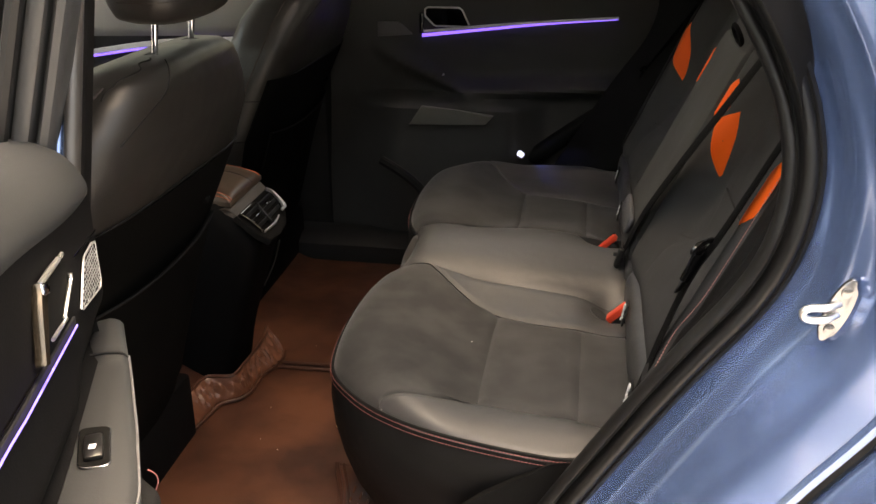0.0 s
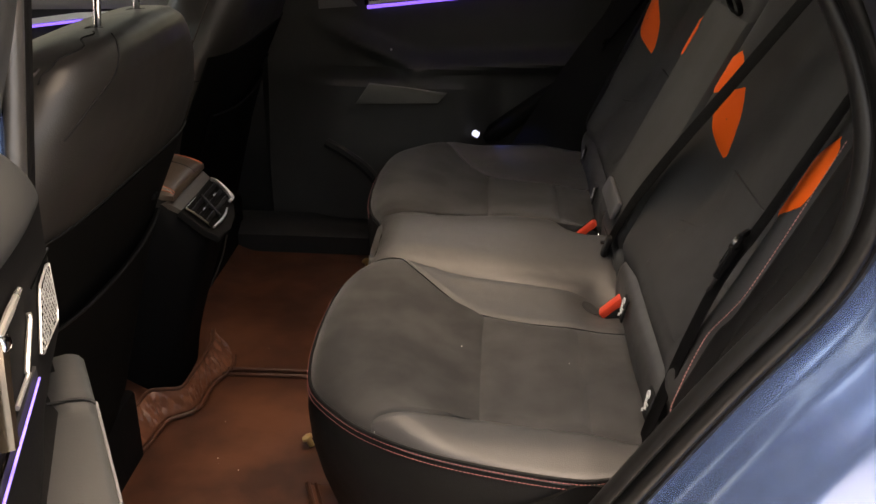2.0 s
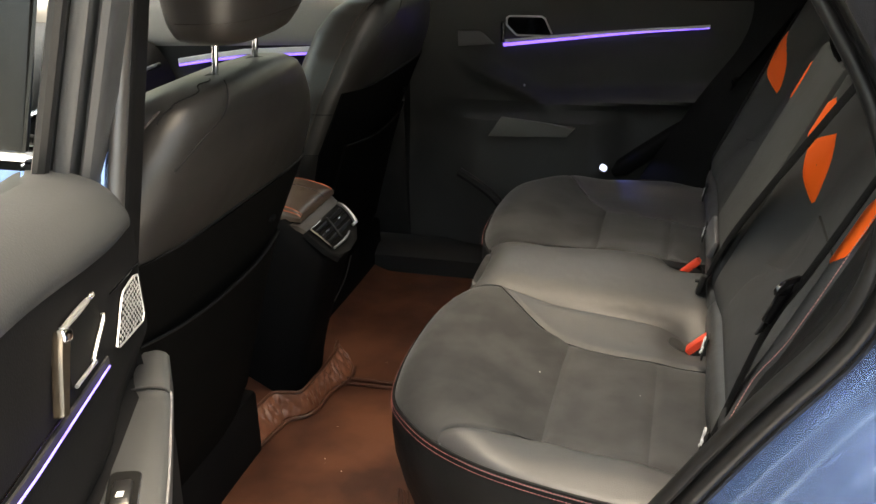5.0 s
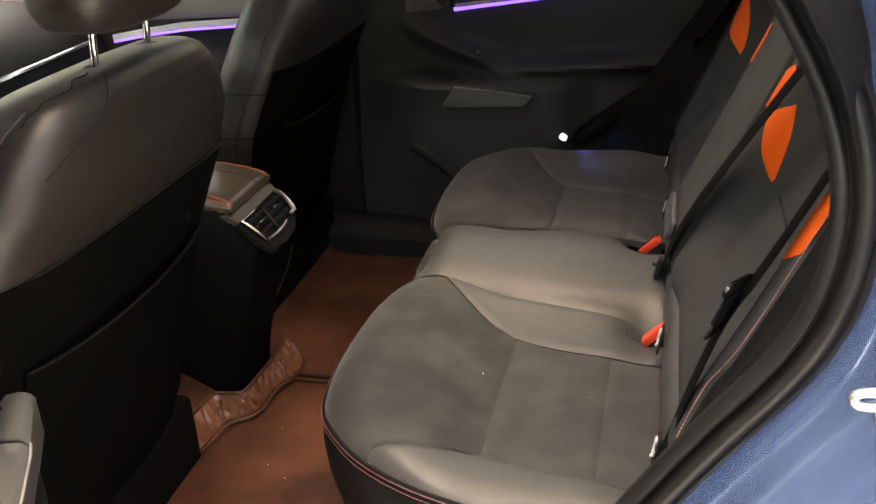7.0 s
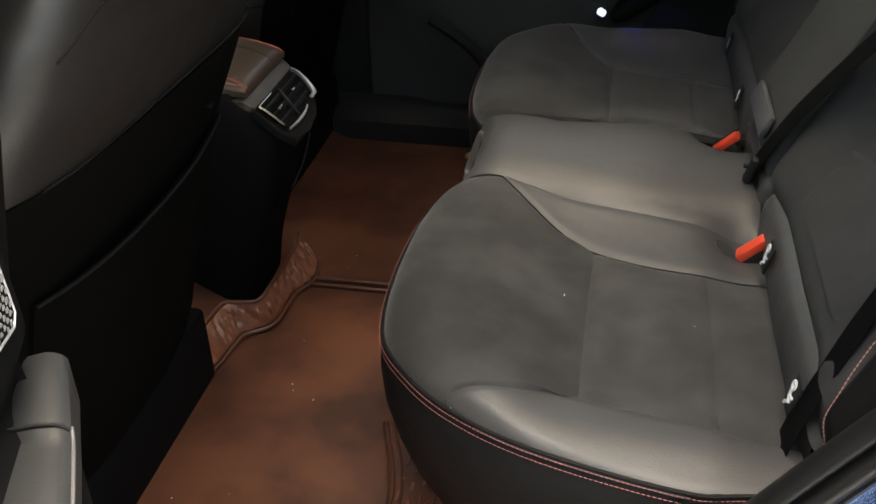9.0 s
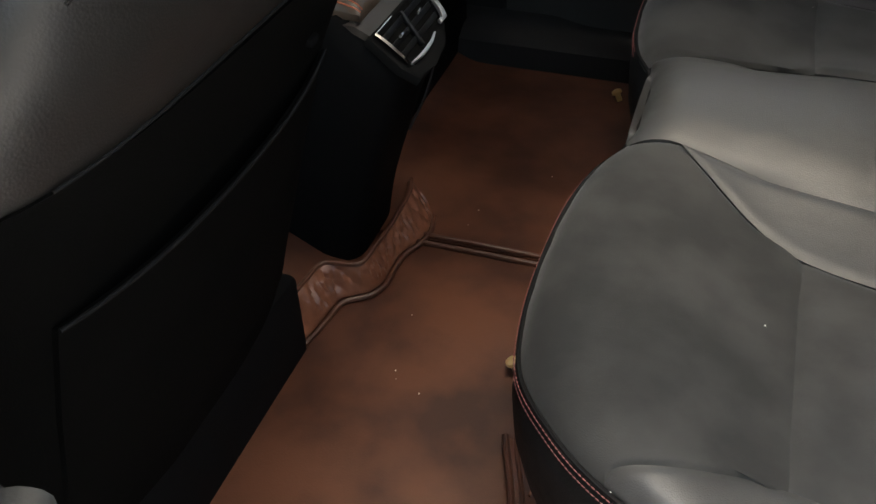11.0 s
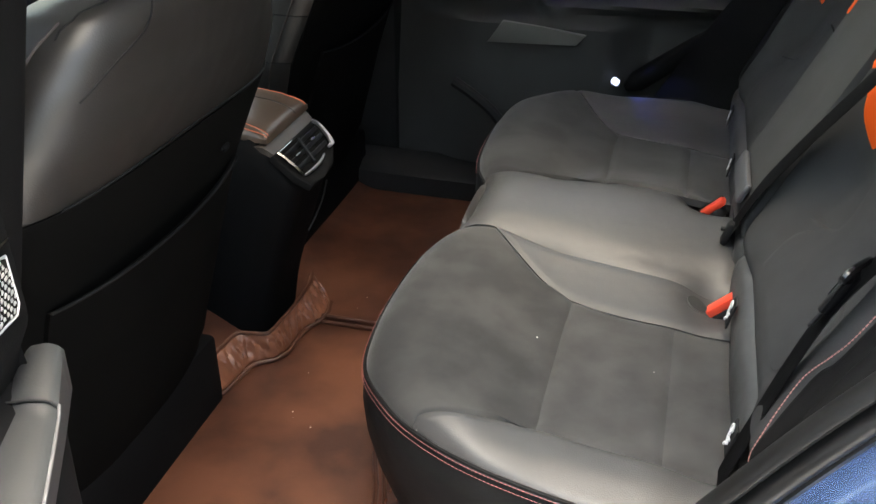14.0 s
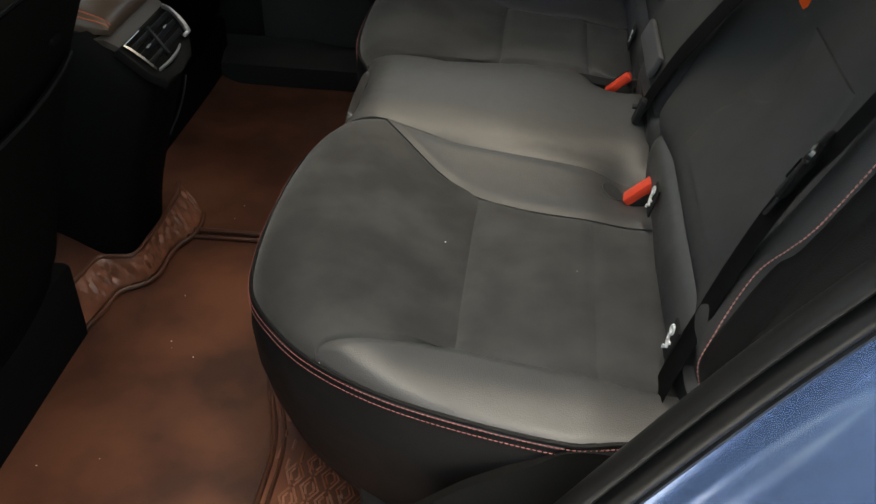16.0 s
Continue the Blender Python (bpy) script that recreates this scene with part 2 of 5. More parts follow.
def prism(poly, lift, bm=None, bevel=0.0):
    """A plate: the outline poly (points in space), thickened by the vector lift."""
    b = bmesh.new()
    lo = [b.verts.new(p) for p in poly]
    hi = [b.verts.new(Vector(p) + Vector(lift)) for p in poly]
    b.faces.new(lo)
    top = b.faces.new(hi)
    n = len(poly)
    for i in range(n):
        b.faces.new((lo[i], lo[(i + 1) % n], hi[(i + 1) % n], hi[i]))
    if bevel:
        bmesh.ops.bevel(b, geom=list(top.edges), offset=bevel, segments=2, profile=0.5, affect="EDGES")
    if bm is None:
        return b
    me = bpy.data.meshes.new("tmp")
    b.to_mesh(me)
    b.free()
    bm.from_mesh(me)
    bpy.data.meshes.remove(me)
    return bm


def stitches(path, length=0.0034, gap=0.0013, radius=0.0006, bm=None):
    """Short threads one behind another along a path."""
    p = np.array(path, float)
    s = np.r_[0, np.cumsum(np.linalg.norm(np.diff(p, axis=0), axis=1))]
    bm = bm or bmesh.new()
    at = 0.0
    while at + length < s[-1]:
        ends = [np.array([np.interp(at + k * length, s, p[:, i]) for i in range(3)]) for k in (0, 0.5, 1)]
        tube(ends, [radius * 0.6, radius, radius * 0.6], 5, bm)
        at += length + gap
    return bm


def mir(pts):
    """The same across the car's middle."""
    p = np.array(pts, float)
    p[..., 1] = 2 * C - p[..., 1]
    return p

# ---- rear bench cushion ----
OUTLINE = curve([(0.088, 0.918), (0.03, 0.908), (-0.012, 0.902), (-0.10, 0.916), (-0.18, 0.938), (-0.245, 0.970), (-0.290, 1.008), (-0.325, 1.055), (-0.339, 1.12),
                 (-0.343, 1.20), (-0.339, 1.29), (-0.326, 1.355), (-0.306, 1.40), (-0.298, 1.44), (-0.297, 1.49)], 700)
RIM = np.vstack([OUTLINE, mir(OUTLINE)[::-1][1:]])
Z_RIM = 0.700


def seat_z(x, y):
    """The height of the cushion's upper side."""
    x, y = np.asarray(x, float), np.asarray(y, float)
    a = np.abs(y - C)
    front = smooth(0.12, 0.26, -x)
    seat = 0.700 + 0.032 * front - 0.006 * smooth(0.0, 0.06, x) + 0.004 * np.cos((a - 0.38) * 9)
    edge = 0.088 + 0.03 * smooth(-0.24, 0.0, x)
    hump = (0.742 - 0.010 * (np.minimum(a, 0.12) / 0.09) ** 2) - 0.010 * smooth(-0.1, 0.06, x)
    mid = 1 - smooth(edge - 0.03, edge + np.where(y < C, 0.12 - 0.09 * front, 0.04), a)
    z = seat + (hump - seat) * mid
    z = z + 0.005 * np.exp(-((a - 0.545) / 0.03) ** 2) * smooth(-0.30, -0.18, x) + 0.008 * smooth(0.455, 0.53, a) * smooth(-0.3, -0.2, x)
    for cx, cy, dip in ((0.060, 1.584, 0.074), (0.062, 1.326, 0.020)):
        z = z - dip * np.exp(-((x - cx) / 0.034) ** 2 - ((y - cy) / 0.040) ** 2)
    d = np.min(np.hypot(x[..., None] - RIM[:, 0], y[..., None] - RIM[:, 1]), axis=-1)
    k = np.clip(d / 0.05, 0, 1)
    return Z_RIM + (z - Z_RIM) * np.sqrt(np.clip(1 - (1 - k) ** 2, 0, 1))


def panel(a, b, nu, nv, puff=0.0055, flip=False):
    """A cover panel between two lines in plan, tucked in at its seams."""
    a, b = curve(a, nu), curve(b, nu)
    v = np.linspace(0, 1, nv)[None, :, None]
    xy = a[:, None] * (1 - v) + b[:, None] * v
    e0 = np.linalg.norm(xy - xy[:, :1], axis=2)
    e1 = np.linalg.norm(xy - xy[:, -1:], axis=2)
    e2 = np.linalg.norm(xy - xy[:1], axis=2)
    e3 = np.linalg.norm(xy - xy[-1:], axis=2)
    e = np.minimum(np.minimum(e0, e1), np.minimum(e2, e3))
    z = seat_z(xy[..., 0], xy[..., 1]) - puff * np.exp(-(e / 0.006) ** 2)
    p = np.dstack([xy, z])
    if flip:
        p = mir(p)
    return sheet(p, (0, 0, -0.012))


bench = thing("rear_bench_seat", "rear bench seat in charcoal suede, grey leather and orange patches", "car seat")
IN_CURVE = [(-0.246, 1.396), (-0.202, 1.347), (-0.162, 1.307), (-0.117, 1.275), (-0.06, 1.256), (0.002, 1.248), (0.086, 1.246)]
MID_SEAM = [(-0.246, 1.396), (-0.135, 1.366), (-0.04, 1.350), (0.086, 1.342)]
RIGHT_IN = [(-0.246, 1.592), (-0.202, 1.606), (-0.162, 1.616), (-0.117, 1.622), (-0.06, 1.620), (0.002, 1.608), (0.086, 1.592)]
BOLSTER = [(-0.2405, 0.970), (-0.237, 0.9755), (-0.226, 0.978), (-0.203, 0.984), (-0.175, 0.996), (-0.146, 1.006), (-0.113, 1.006), (-0.06, 0.995), (0.013, 0.984), (0.086, 0.972)]
FAR_LINE = [(-0.240, 0.957), (-0.224, 0.964), (-0.194, 1.0), (-0.152, 1.072), (-0.117, 1.118), (-0.05, 1.134), (0.016, 1.147), (0.086, 1.160)]
for flip in (False, True):
    inner = IN_CURVE if not flip else [(x, 2 * C - y) for x, y in RIGHT_IN]
    front_rim = [tuple(p) for p in OUTLINE if p[0] < -0.238 and p[1] < 1.396][::30]
    back_in = [p for p in inner if p[0] > -0.12]
    part("suede_panel", panel([(-0.241, 0.9705)] + front_rim[1:] + [(-0.305, inner[0][1] + 0.002)],
                              (FAR_LINE[:5] + [(-0.117, 1.16), (-0.117, 1.21)] if flip else [(-0.2407, 0.9703), (-0.237, 0.9758), (-0.226, 0.9783), (-0.203, 0.9843), (-0.175, 0.9963), (-0.146, 1.0063), (-0.117, 1.0065), (-0.117, 1.06), (-0.117, 1.15), (-0.117, 1.21)]) + inner[3::-1],
                              90, 40, flip=flip), SUEDE, bench)
    ys = [np.interp(x, [p[0] for p in inner], [p[1] for p in inner]) for x in (-0.1185, -0.05, 0.016, 0.0155, 0.05, 0.086)]
    part("suede_panel", panel([(-0.1185, 1.1165), (-0.05, 1.134), (0.016, 1.147)] if flip else [(-0.1185, 1.0065), (-0.06, 0.9953), (0.016, 0.9838)], [(-0.1185, ys[0]), (-0.05, ys[1]), (0.016, ys[2])], 24, 40, flip=flip), SUEDE_LIGHT, bench)
    part("suede_panel", panel([(0.0155, 1.147), (0.05, 1.153), (0.086, 1.160)] if flip else [(0.0155, 0.9836), (0.05, 0.978), (0.086, 0.972)], [(0.0155, ys[3]), (0.05, ys[4]), (0.086, ys[5])], 10, 40, flip=flip), SUEDE_LIGHT, bench)
    rim = [tuple(p) for p in OUTLINE[::-1] if p[0] > -0.236 and p[1] < 1.0][::30]
    part("leather_bolster", panel([(-0.2385, 0.969)] + rim[1:] + [(0.087, 0.918)], FAR_LINE if flip else BOLSTER, 60, 24, 0.003, flip=flip), LEATHER, bench, "grey leather side bolster")
    if not flip:
        part("leather_panel", panel(IN_CURVE, MID_SEAM, 50, 20, 0.003), LEATHER, bench, "grey leather wedge beside the middle seat")
    part("piping", tube([(x, y if not flip else 2 * C - y, Z_RIM + 0.003) for x, y in OUTLINE[30::5]], 0.0024, 8), LEATHER_DARK, bench)
    for off, dz in ((0.0040, -0.0060), (0.0034, 0.0012)):
        nrm = np.stack([np.gradient(OUTLINE[:, 1]), -np.gradient(OUTLINE[:, 0])], 1)
        nrm /= np.linalg.norm(nrm, axis=1)[:, None]
        q = (OUTLINE - nrm * off)[40:590:5]
        p = np.column_stack([q, np.full(len(q), Z_RIM + dz)])
        tagged(part("stitching", stitches(mir(p) if flip else p), STITCH, bench, "red contrast stitching"), kind="stuff")
left = [(-0.304, 1.398)] + MID_SEAM
right = [(-0.304, 1.590)] + [RIGHT_IN[0]] + RIGHT_IN[2::2]
part("leather_panel", panel(left, right, 60, 30, 0.003), LEATHER, bench, "light grey leather middle seat")


# Darker discs laid on the cover paint the shade in the buckle slots.
SLOT_SHADE = material("shaded_slot_leather", (0.026, 0.027, 0.027), 0.6, bump=0.1)
for cx, cy in ((0.042, 1.322), (0.040, 1.592)):
    rings = []
    for k in (0.05, 0.5, 0.85, 1.0):
        w = np.linspace(0, 2 * math.pi, 24, endpoint=False)
        x, y = cx + 0.015 * k * np.cos(w), cy + 0.015 * k * np.sin(w)
        rings.append(np.stack([x, y, seat_z(x, y) + (0.0012 if k < 1 else -0.002)], -1))
    part("buckle_slot_shade", grid(rings, loop_v=True), SLOT_SHADE, bench, "dark disc coloured for the shade in the buckle slot")


def skirt():
    n = np.stack([np.gradient(RIM[:, 1]), -np.gradient(RIM[:, 0])], 1)
    n /= np.linalg.norm(n, axis=1)[:, None]
    rows = []
    for z, out in ((0.700, -0.002), (0.694, 0.002), (0.66, 0.004), (0.62, 0.001), (0.57, -0.010), (0.52, -0.026), (0.47, -0.052), (0.44, -0.08)):
        rows.append(np.column_stack([RIM - n * out, np.full(len(RIM), z)]))
    return grid(np.array(rows)[:, ::5])


part("skirt", skirt(), LEATHER_DARK, bench, "black leather seat skirt")

# ---- rear backrest ----
SL = np.array([0.403, 0.0, 0.915])
NB = np.array([-0.915, 0.0, 0.403])


def back_h(s, y):
    """How far the backrest's cover stands out from its plane."""
    s, y = np.asarray(s, float), np.asarray(y, float)
    a = np.abs(y - C)
    dish = smooth(0.115, 0.205, a) * (1 - smooth(0.43, 0.505, a))
    h = -dish * (0.012 + 0.034 * smooth(0.03, 0.2, s))
    h = h - 0.05 * smooth(0.555, 0.62, a) ** 2
    h = h - 0.02 * np.exp(-(s / 0.02) ** 2)
    h = h - 0.05 * smooth(0.5, 0.6, s) ** 2
    return h - 0.012 * np.exp(-((a - 0.095) / 0.008) ** 2)


def back_point(s, y, lift=0.0):
    s, y = np.asarray(s, float), np.asarray(y, float)
    h = back_h(s, y) + lift
    return np.stack([0.075 + SL[0] * s + NB[0] * h, y, 0.745 + SL[2] * s + NB[2] * h], -1)


def back_plane(s, y, h=0.0):
    """A place over the backrest's flat plane."""
    return np.array([0.075 + SL[0] * s + NB[0] * h, y, 0.745 + SL[2] * s + NB[2] * h])


def back_patch(a, b, nu, nv, lift=0.0, puff=0.0, flip=False):
    """A panel of the backrest between two lines in (height, y)."""
    a, b = curve(a, nu), curve(b, nu)
    v = np.linspace(0, 1, nv)[None, :, None]
    q = a[:, None] * (1 - v) + b[:, None] * v
    e = np.minimum(np.linalg.norm(q - q[:, :1], axis=2), np.linalg.norm(q - q[:, -1:], axis=2))
    p = back_point(q[..., 0], q[..., 1], lift - puff * np.exp(-(e / 0.006) ** 2))
    if flip:
        p = mir(p)
    return sheet(p, (0.012, 0, -0.004))


back = bench
for flip in (False, True):
    part("backrest_panel", back_patch([(-0.01, 0.945), (0.05, 0.957), (0.12, 0.968), (0.17, 0.955), (0.4, 0.957), (0.6, 0.97)], [(-0.01, 1.393), (0.2, 1.393), (0.4, 1.393), (0.6, 1.393)], 60, 60, puff=0.006, flip=flip), FABRIC, back)
    part("side_bolster", back_patch([(0, 0.86), (0.2, 0.86), (0.4, 0.86), (0.6, 0.88)], [(0, 0.955), (0.12, 0.9675), (0.17, 0.9545), (0.4, 0.9565), (0.6, 0.9695)], 50, 20, puff=0.006, flip=flip), LEATHER_DARK, back, "black leather side of the backrest")
part("centre_panel", back_patch([(-0.01, 1.397), (0.3, 1.397), (0.6, 1.397)], [(-0.01, 1.583), (0.3, 1.583), (0.6, 1.583)], 50, 24, 0.004, 0.006), FABRIC, back, "grey centre of the backrest")


def on_back(outline, lift=0.002, n=36, rings=5, flip=False):
    """A thin patch of the given outline in (height, y), lying on the backrest."""
    o = curve(list(outline) + [outline[0]], n + 1)[:-1]
    c = o.mean(0)
    rows = []
    for k in range(rings + 1):
        q = c + (o - c) * (0.02 + 0.98 * k / rings)
        rows.append(back_point(q[:, 0], q[:, 1], lift + (0.0 if k < rings else -0.003)))
    rows = np.array(rows)
    return grid(mir(rows) if flip else rows, loop_v=True)


for flip in (False, True):
    part("orange_patch", on_back([(0.322, 1.334), (0.289, 1.320), (0.25, 1.310), (0.222, 1.306), (0.236, 1.332), (0.256, 1.349), (0.290, 1.360)], flip=flip), ORANGE, back, "bright orange leather patch")
    part("orange_patch", on_back([(0.358, 1.366), (0.345, 1.352), (0.318, 1.350), (0.300, 1.356), (0.286, 1.378), (0.308, 1.392), (0.338, 1.388)], lift=0.007 if flip else 0.002, flip=flip), ORANGE, back, "bright orange leather patch")
    outer = [(0.226, 1.036), (0.247, 1.035), (0.291, 1.020), (0.326, 0.993), (0.338, 0.965), (0.322, 0.945), (0.285, 0.958), (0.248, 0.995)] if flip else [(0.360, 0.972), (0.335, 0.960), (0.301, 0.958), (0.275, 0.966), (0.258, 0.988), (0.246, 1.012), (0.272, 1.018), (0.30, 1.010), (0.335, 0.990)]
    part("orange_patch", on_back(outer, flip=flip), ORANGE, back, "bright orange leather patch")
    # cover pads in the hollow of the seat
    part("backrest_pad", back_patch([(0.055, 1.055), (0.10, 1.045), (0.128, 1.075), (0.140, 1.12)], [(0.055, 1.285), (0.10, 1.295), (0.128, 1.265), (0.140, 1.22)], 24, 30, 0.004, 0.006, flip), FABRIC, back, "padded lower back panel")
    part("backrest_pad", back_patch([(0.125, 1.035), (0.15, 1.10), (0.19, 1.11), (0.225, 1.12)], [(0.125, 1.305), (0.15, 1.24), (0.19, 1.255), (0.225, 1.275)], 24, 30, 0.004, 0.006, flip), FABRIC, back)
edge = curve([(0.0, 0.942), (0.04, 0.947), (0.07, 0.958), (0.10, 0.966), (0.118, 0.967), (0.135, 0.962), (0.15, 0.956), (0.18, 0.948), (0.235, 0.948), (0.30, 0.952), (0.36, 0.956)], 110)
tagged(part("stitching", stitches(back_point(edge[:, 0], edge[:, 1], 0.0015), 0.0034, 0.0011, 0.00075), THREAD, back, "pale red contrast stitching"), kind="stuff")


def roll(y0, y1, fat=1.0):
    """The padded roll along the foot of the backrest."""
    prof = [(0.098, 0.655), (0.085, 0.68), (0.0825, 0.71), (0.0825, 0.730), (0.0855, 0.745), (0.092, 0.754), (0.100, 0.757), (0.109, 0.752)]
    ys = np.linspace(y0, y1, 40)
    e = np.minimum(ys - y0, y1 - ys)
    rows = [[(x + 0.012 * math.exp(-(d / 0.012) ** 2) + 0.0012 * math.sin(y * 31), y, z - 0.01 * math.exp(-(d / 0.012) ** 2)) for x, z in curve(prof, 14)] for y, d in zip(ys, e)]
    return grid(rows)


# the fold-down armrest in the middle, with its pull strap
rest = thing("folding_armrest", "grey fold-down armrest closed in the middle of the backrest", "armrest")


def rest_pad():
    rows = []
    for s_ in np.r_[0.048, 0.05, 0.056, np.linspace(0.07, 0.372, 24), 0.386, 0.392, 0.394]:
        e = min(s_ - 0.048, 0.394 - s_)
        k = math.sqrt(max(0.0, 1 - max(0.0, 1 - e / 0.016) ** 2))
        ys = C + 0.018 + np.array([-0.107, -0.107, -0.104, -0.096, -0.05, 0, 0.05, 0.096, 0.104, 0.107, 0.107])
        hs = np.array([-0.02, -0.006, 0.002, 0.0055, 0.007, 0.0075, 0.007, 0.0055, 0.002, -0.006, -0.02]) * k - 0.004 * (1 - k)
        rows.append([(0.075 + SL[0] * s_ + NB[0] * h, y, 0.745 + SL[2] * s_ + NB[2] * h) for y, h in zip(ys, hs)])
    return grid(rows)


part("pad", rest_pad(), FABRIC_LIGHT, rest)
part("foot", rbox((0.010, 0.13, 0.032), (0, 0, 0), 0.005, pose(0.085, C + 0.026, 0.796, 0, 22, 0)), PLASTIC_GREY, rest, "light grey armrest hinge cover")
part("pull_strap", tube([back_point(0.40, C - 0.02 + 0.035 * math.cos(w), 0.012 + 0.006 * math.sin(w)) + np.array([0, 0, 0.012 * math.sin(w)]) for w in np.linspace(0, 6.28, 24)], 0.004, 6), WEB, rest, "black pull strap loop")
for a, b, m in ((0.972, 1.378, LEATHER), (1.604, 2.055, LEATHER), (1.384, 1.598, LEATHER)):
    part("backrest_roll", roll(a, b), m, back, "grey leather roll at the backrest's foot")


def icon(y):
    """A white child-seat symbol printed on a small tab."""
    tab = thing("child_seat_tab", "small black child-seat anchor tab with a white symbol", "label", "child seat tabs")
    m = pose(0.0785, y, 0.732, 0, -78, 0)
    part("tab", rbox((0.036, 0.024, 0.003), (0, 0, 0), 0.004, m), PLASTIC, tab)
    WHITE_PRINT = bpy.data.materials.get("white_print") or material("white_print", (0.75, 0.75, 0.74), 0.5, bump=0)
    bm = tube([(0.007 + 0.0035 * math.cos(w), 0.003 + 0.0035 * math.sin(w), 0.002) for w in np.linspace(0, 6.28, 14)], 0.0011, 5)
    tube([(0.003, 0.0035, 0.002), (-0.003, 0.002, 0.002), (-0.006, -0.003, 0.002)], 0.0013, 5, bm)
    tube([(-0.002, 0.002, 0.002), (0.0, -0.005, 0.002)], 0.0011, 5, bm)
    tube([(-0.009, 0.004, 0.002), (-0.012, 0.004, 0.002)], 0.0012, 5, bm)
    bm.transform(m @ Matrix.Scale(1.25 if y < 1.4 else 0.9, 4))
    part("symbol", bm, WHITE_PRINT, tab, "white printed symbol")


for y in (1.014, 1.248, 1.70, 1.93):
    icon(y)


def buckle(y, slit):
    b = thing("seat_buckle", "black seat belt buckle with a red release button", "seat belt", "belt buckles")
    m = pose(0.054 if slit else 0.070, y, 0.704 if slit else 0.694, 0, -46, -6)
    part("housing", rbox((0.052, 0.024, 0.018), (-0.008, 0, -0.009), 0.005, m), PLASTIC, b)
    bm = rbox((0.042, 0.021, 0.012), (0.006, 0, 0.003), 0.003, m)
    part("button", bm, RED, b, "red release button")
    if slit:
        part("slot", rbox((0.046, 0.003, 0.004), (0.006, 0.003, 0.0085), 0.001, m), PLASTIC, b)


buckle(1.314, False)
buckle(1.582, True)


def belt(path, across, width, label):
    b = thing("seat_belt", label, "seat belt", "rear seat belts")
    part("webbing", ribbon(curve(path, 50), across, np.interp(np.linspace(0, 1, 50), (0, 0.35, 0.5, 1), width), 0.0018), WEB, b)
    return b


left_belt = belt([(0.072, 0.972, 0.650), (0.068, 0.975, 0.69), (0.076, 0.985, 0.72), (0.090, 0.990, 0.767), (0.106, 0.995, 0.822), (0.124, 0.993, 0.885), (0.140, 0.988, 0.930), (0.158, 0.985, 0.965), (0.192, 0.982, 1.04), (0.235, 0.975, 1.14), (0.29, 0.965, 1.27)], (0.05, 1.0, -0.03), (0.046, 0.034, 0.026, 0.022), "black outer rear seat belt with its tongue, hanging unfastened")


def tongue(parent, at, along, across):
    """A moulded belt tongue: shoulder, latch plate, and the slotted loop that the webbing runs through."""
    t, a = Vector(along).normalized(), Vector(across).normalized()
    n = t.cross(a).normalized()
    a = n.cross(t)
    m = Matrix((( t.x, a.x, n.x, at[0]), (t.y, a.y, n.y, at[1]), (t.z, a.z, n.z, at[2]), (0, 0, 0, 1)))
    body = [(x, w * math.cos(v), 0.0055 * math.sin(v)) for x, w in ((-0.020, 0.009), (-0.010, 0.013), (0.004, 0.017), (0.016, 0.024), (0.021, 0.025)) for v in np.linspace(0, 2 * math.pi, 14, endpoint=False)]
    bm = grid(np.array(body).reshape(5, 14, 3), loop_v=True)
    bm.verts.ensure_lookup_table()
    bm.faces.new(bm.verts[:14])
    bm.faces.new(bm.verts[-14:])
    bm.transform(m)
    part("tongue", bm, TONGUE, parent, "glossy black moulded belt tongue")
    bm = rbox((0.020, 0.017, 0.003), (-0.028, 0, 0), 0.001, m)
    part("latch_plate", bm, PLASTIC, parent, "black-coated latch plate")
    loop = [m @ Vector((0.026 + 0.007 * math.sin(w), 0.027 * math.copysign(abs(math.cos(w)) ** 0.5, math.cos(w)), 0.002)) for w in np.linspace(0, 2 * math.pi, 28)]
    part("keeper", tube(loop, 0.0035, 8), TONGUE, parent, "glossy black webbing loop")
    part("rib", tube([m @ Vector((x, 0.004, 0.0058)) for x in (-0.008, 0.0, 0.010)], 0.0016, 8), TONGUE, parent)


TONGUE = material("glossy_black_moulding", (0.006, 0.006, 0.0065), 0.22, bump=0, spec=0.6)
tongue(left_belt, (0.134, 0.984, 0.930), (0.036, -0.004, 0.084), (0.45, 0.85, -0.2))
mid_belt = belt([tuple(back_plane(s_, y_, h_)) for s_, y_, h_ in ((-0.012, 1.452, -0.004), (0.03, 1.430, 0.003), (0.10, 1.396, 0.012), (0.20, 1.348, 0.014), (0.30, 1.296, 0.014), (0.40, 1.245, 0.014), (0.56, 1.165, 0.014))], (0.12, 0.97, 0.1), (0.047, 0.047, 0.047, 0.047), "black centre rear seat belt across the backrest")
part("anchor", rbox((0.010, 0.016, 0.036), (0, 0, 0), 0.004, pose(0.072, 1.432, 0.745, 0, 14, 0)), PLASTIC, mid_belt)
part("bolt", tube([(0.062, 1.430, 0.752), (0.068, 1.430, 0.752)], 0.003, 12), PLASTIC, mid_belt, "black anchor bolt")
right_belt = belt([(0.06, 2.06, 0.70), (0.085, 2.09, 0.79), (0.125, 2.115, 0.905), (0.18, 2.09, 1.0), (0.238, 2.05, 1.10), (0.32, 2.03, 1.25)], (0.4, 0.75, -0.2), (0.04, 0.04, 0.04, 0.04), "black far rear seat belt with its tongue")
tongue(right_belt, (0.122, 2.110, 0.905), (0.04, 0.0, 0.08), (0.4, 0.75, -0.2))
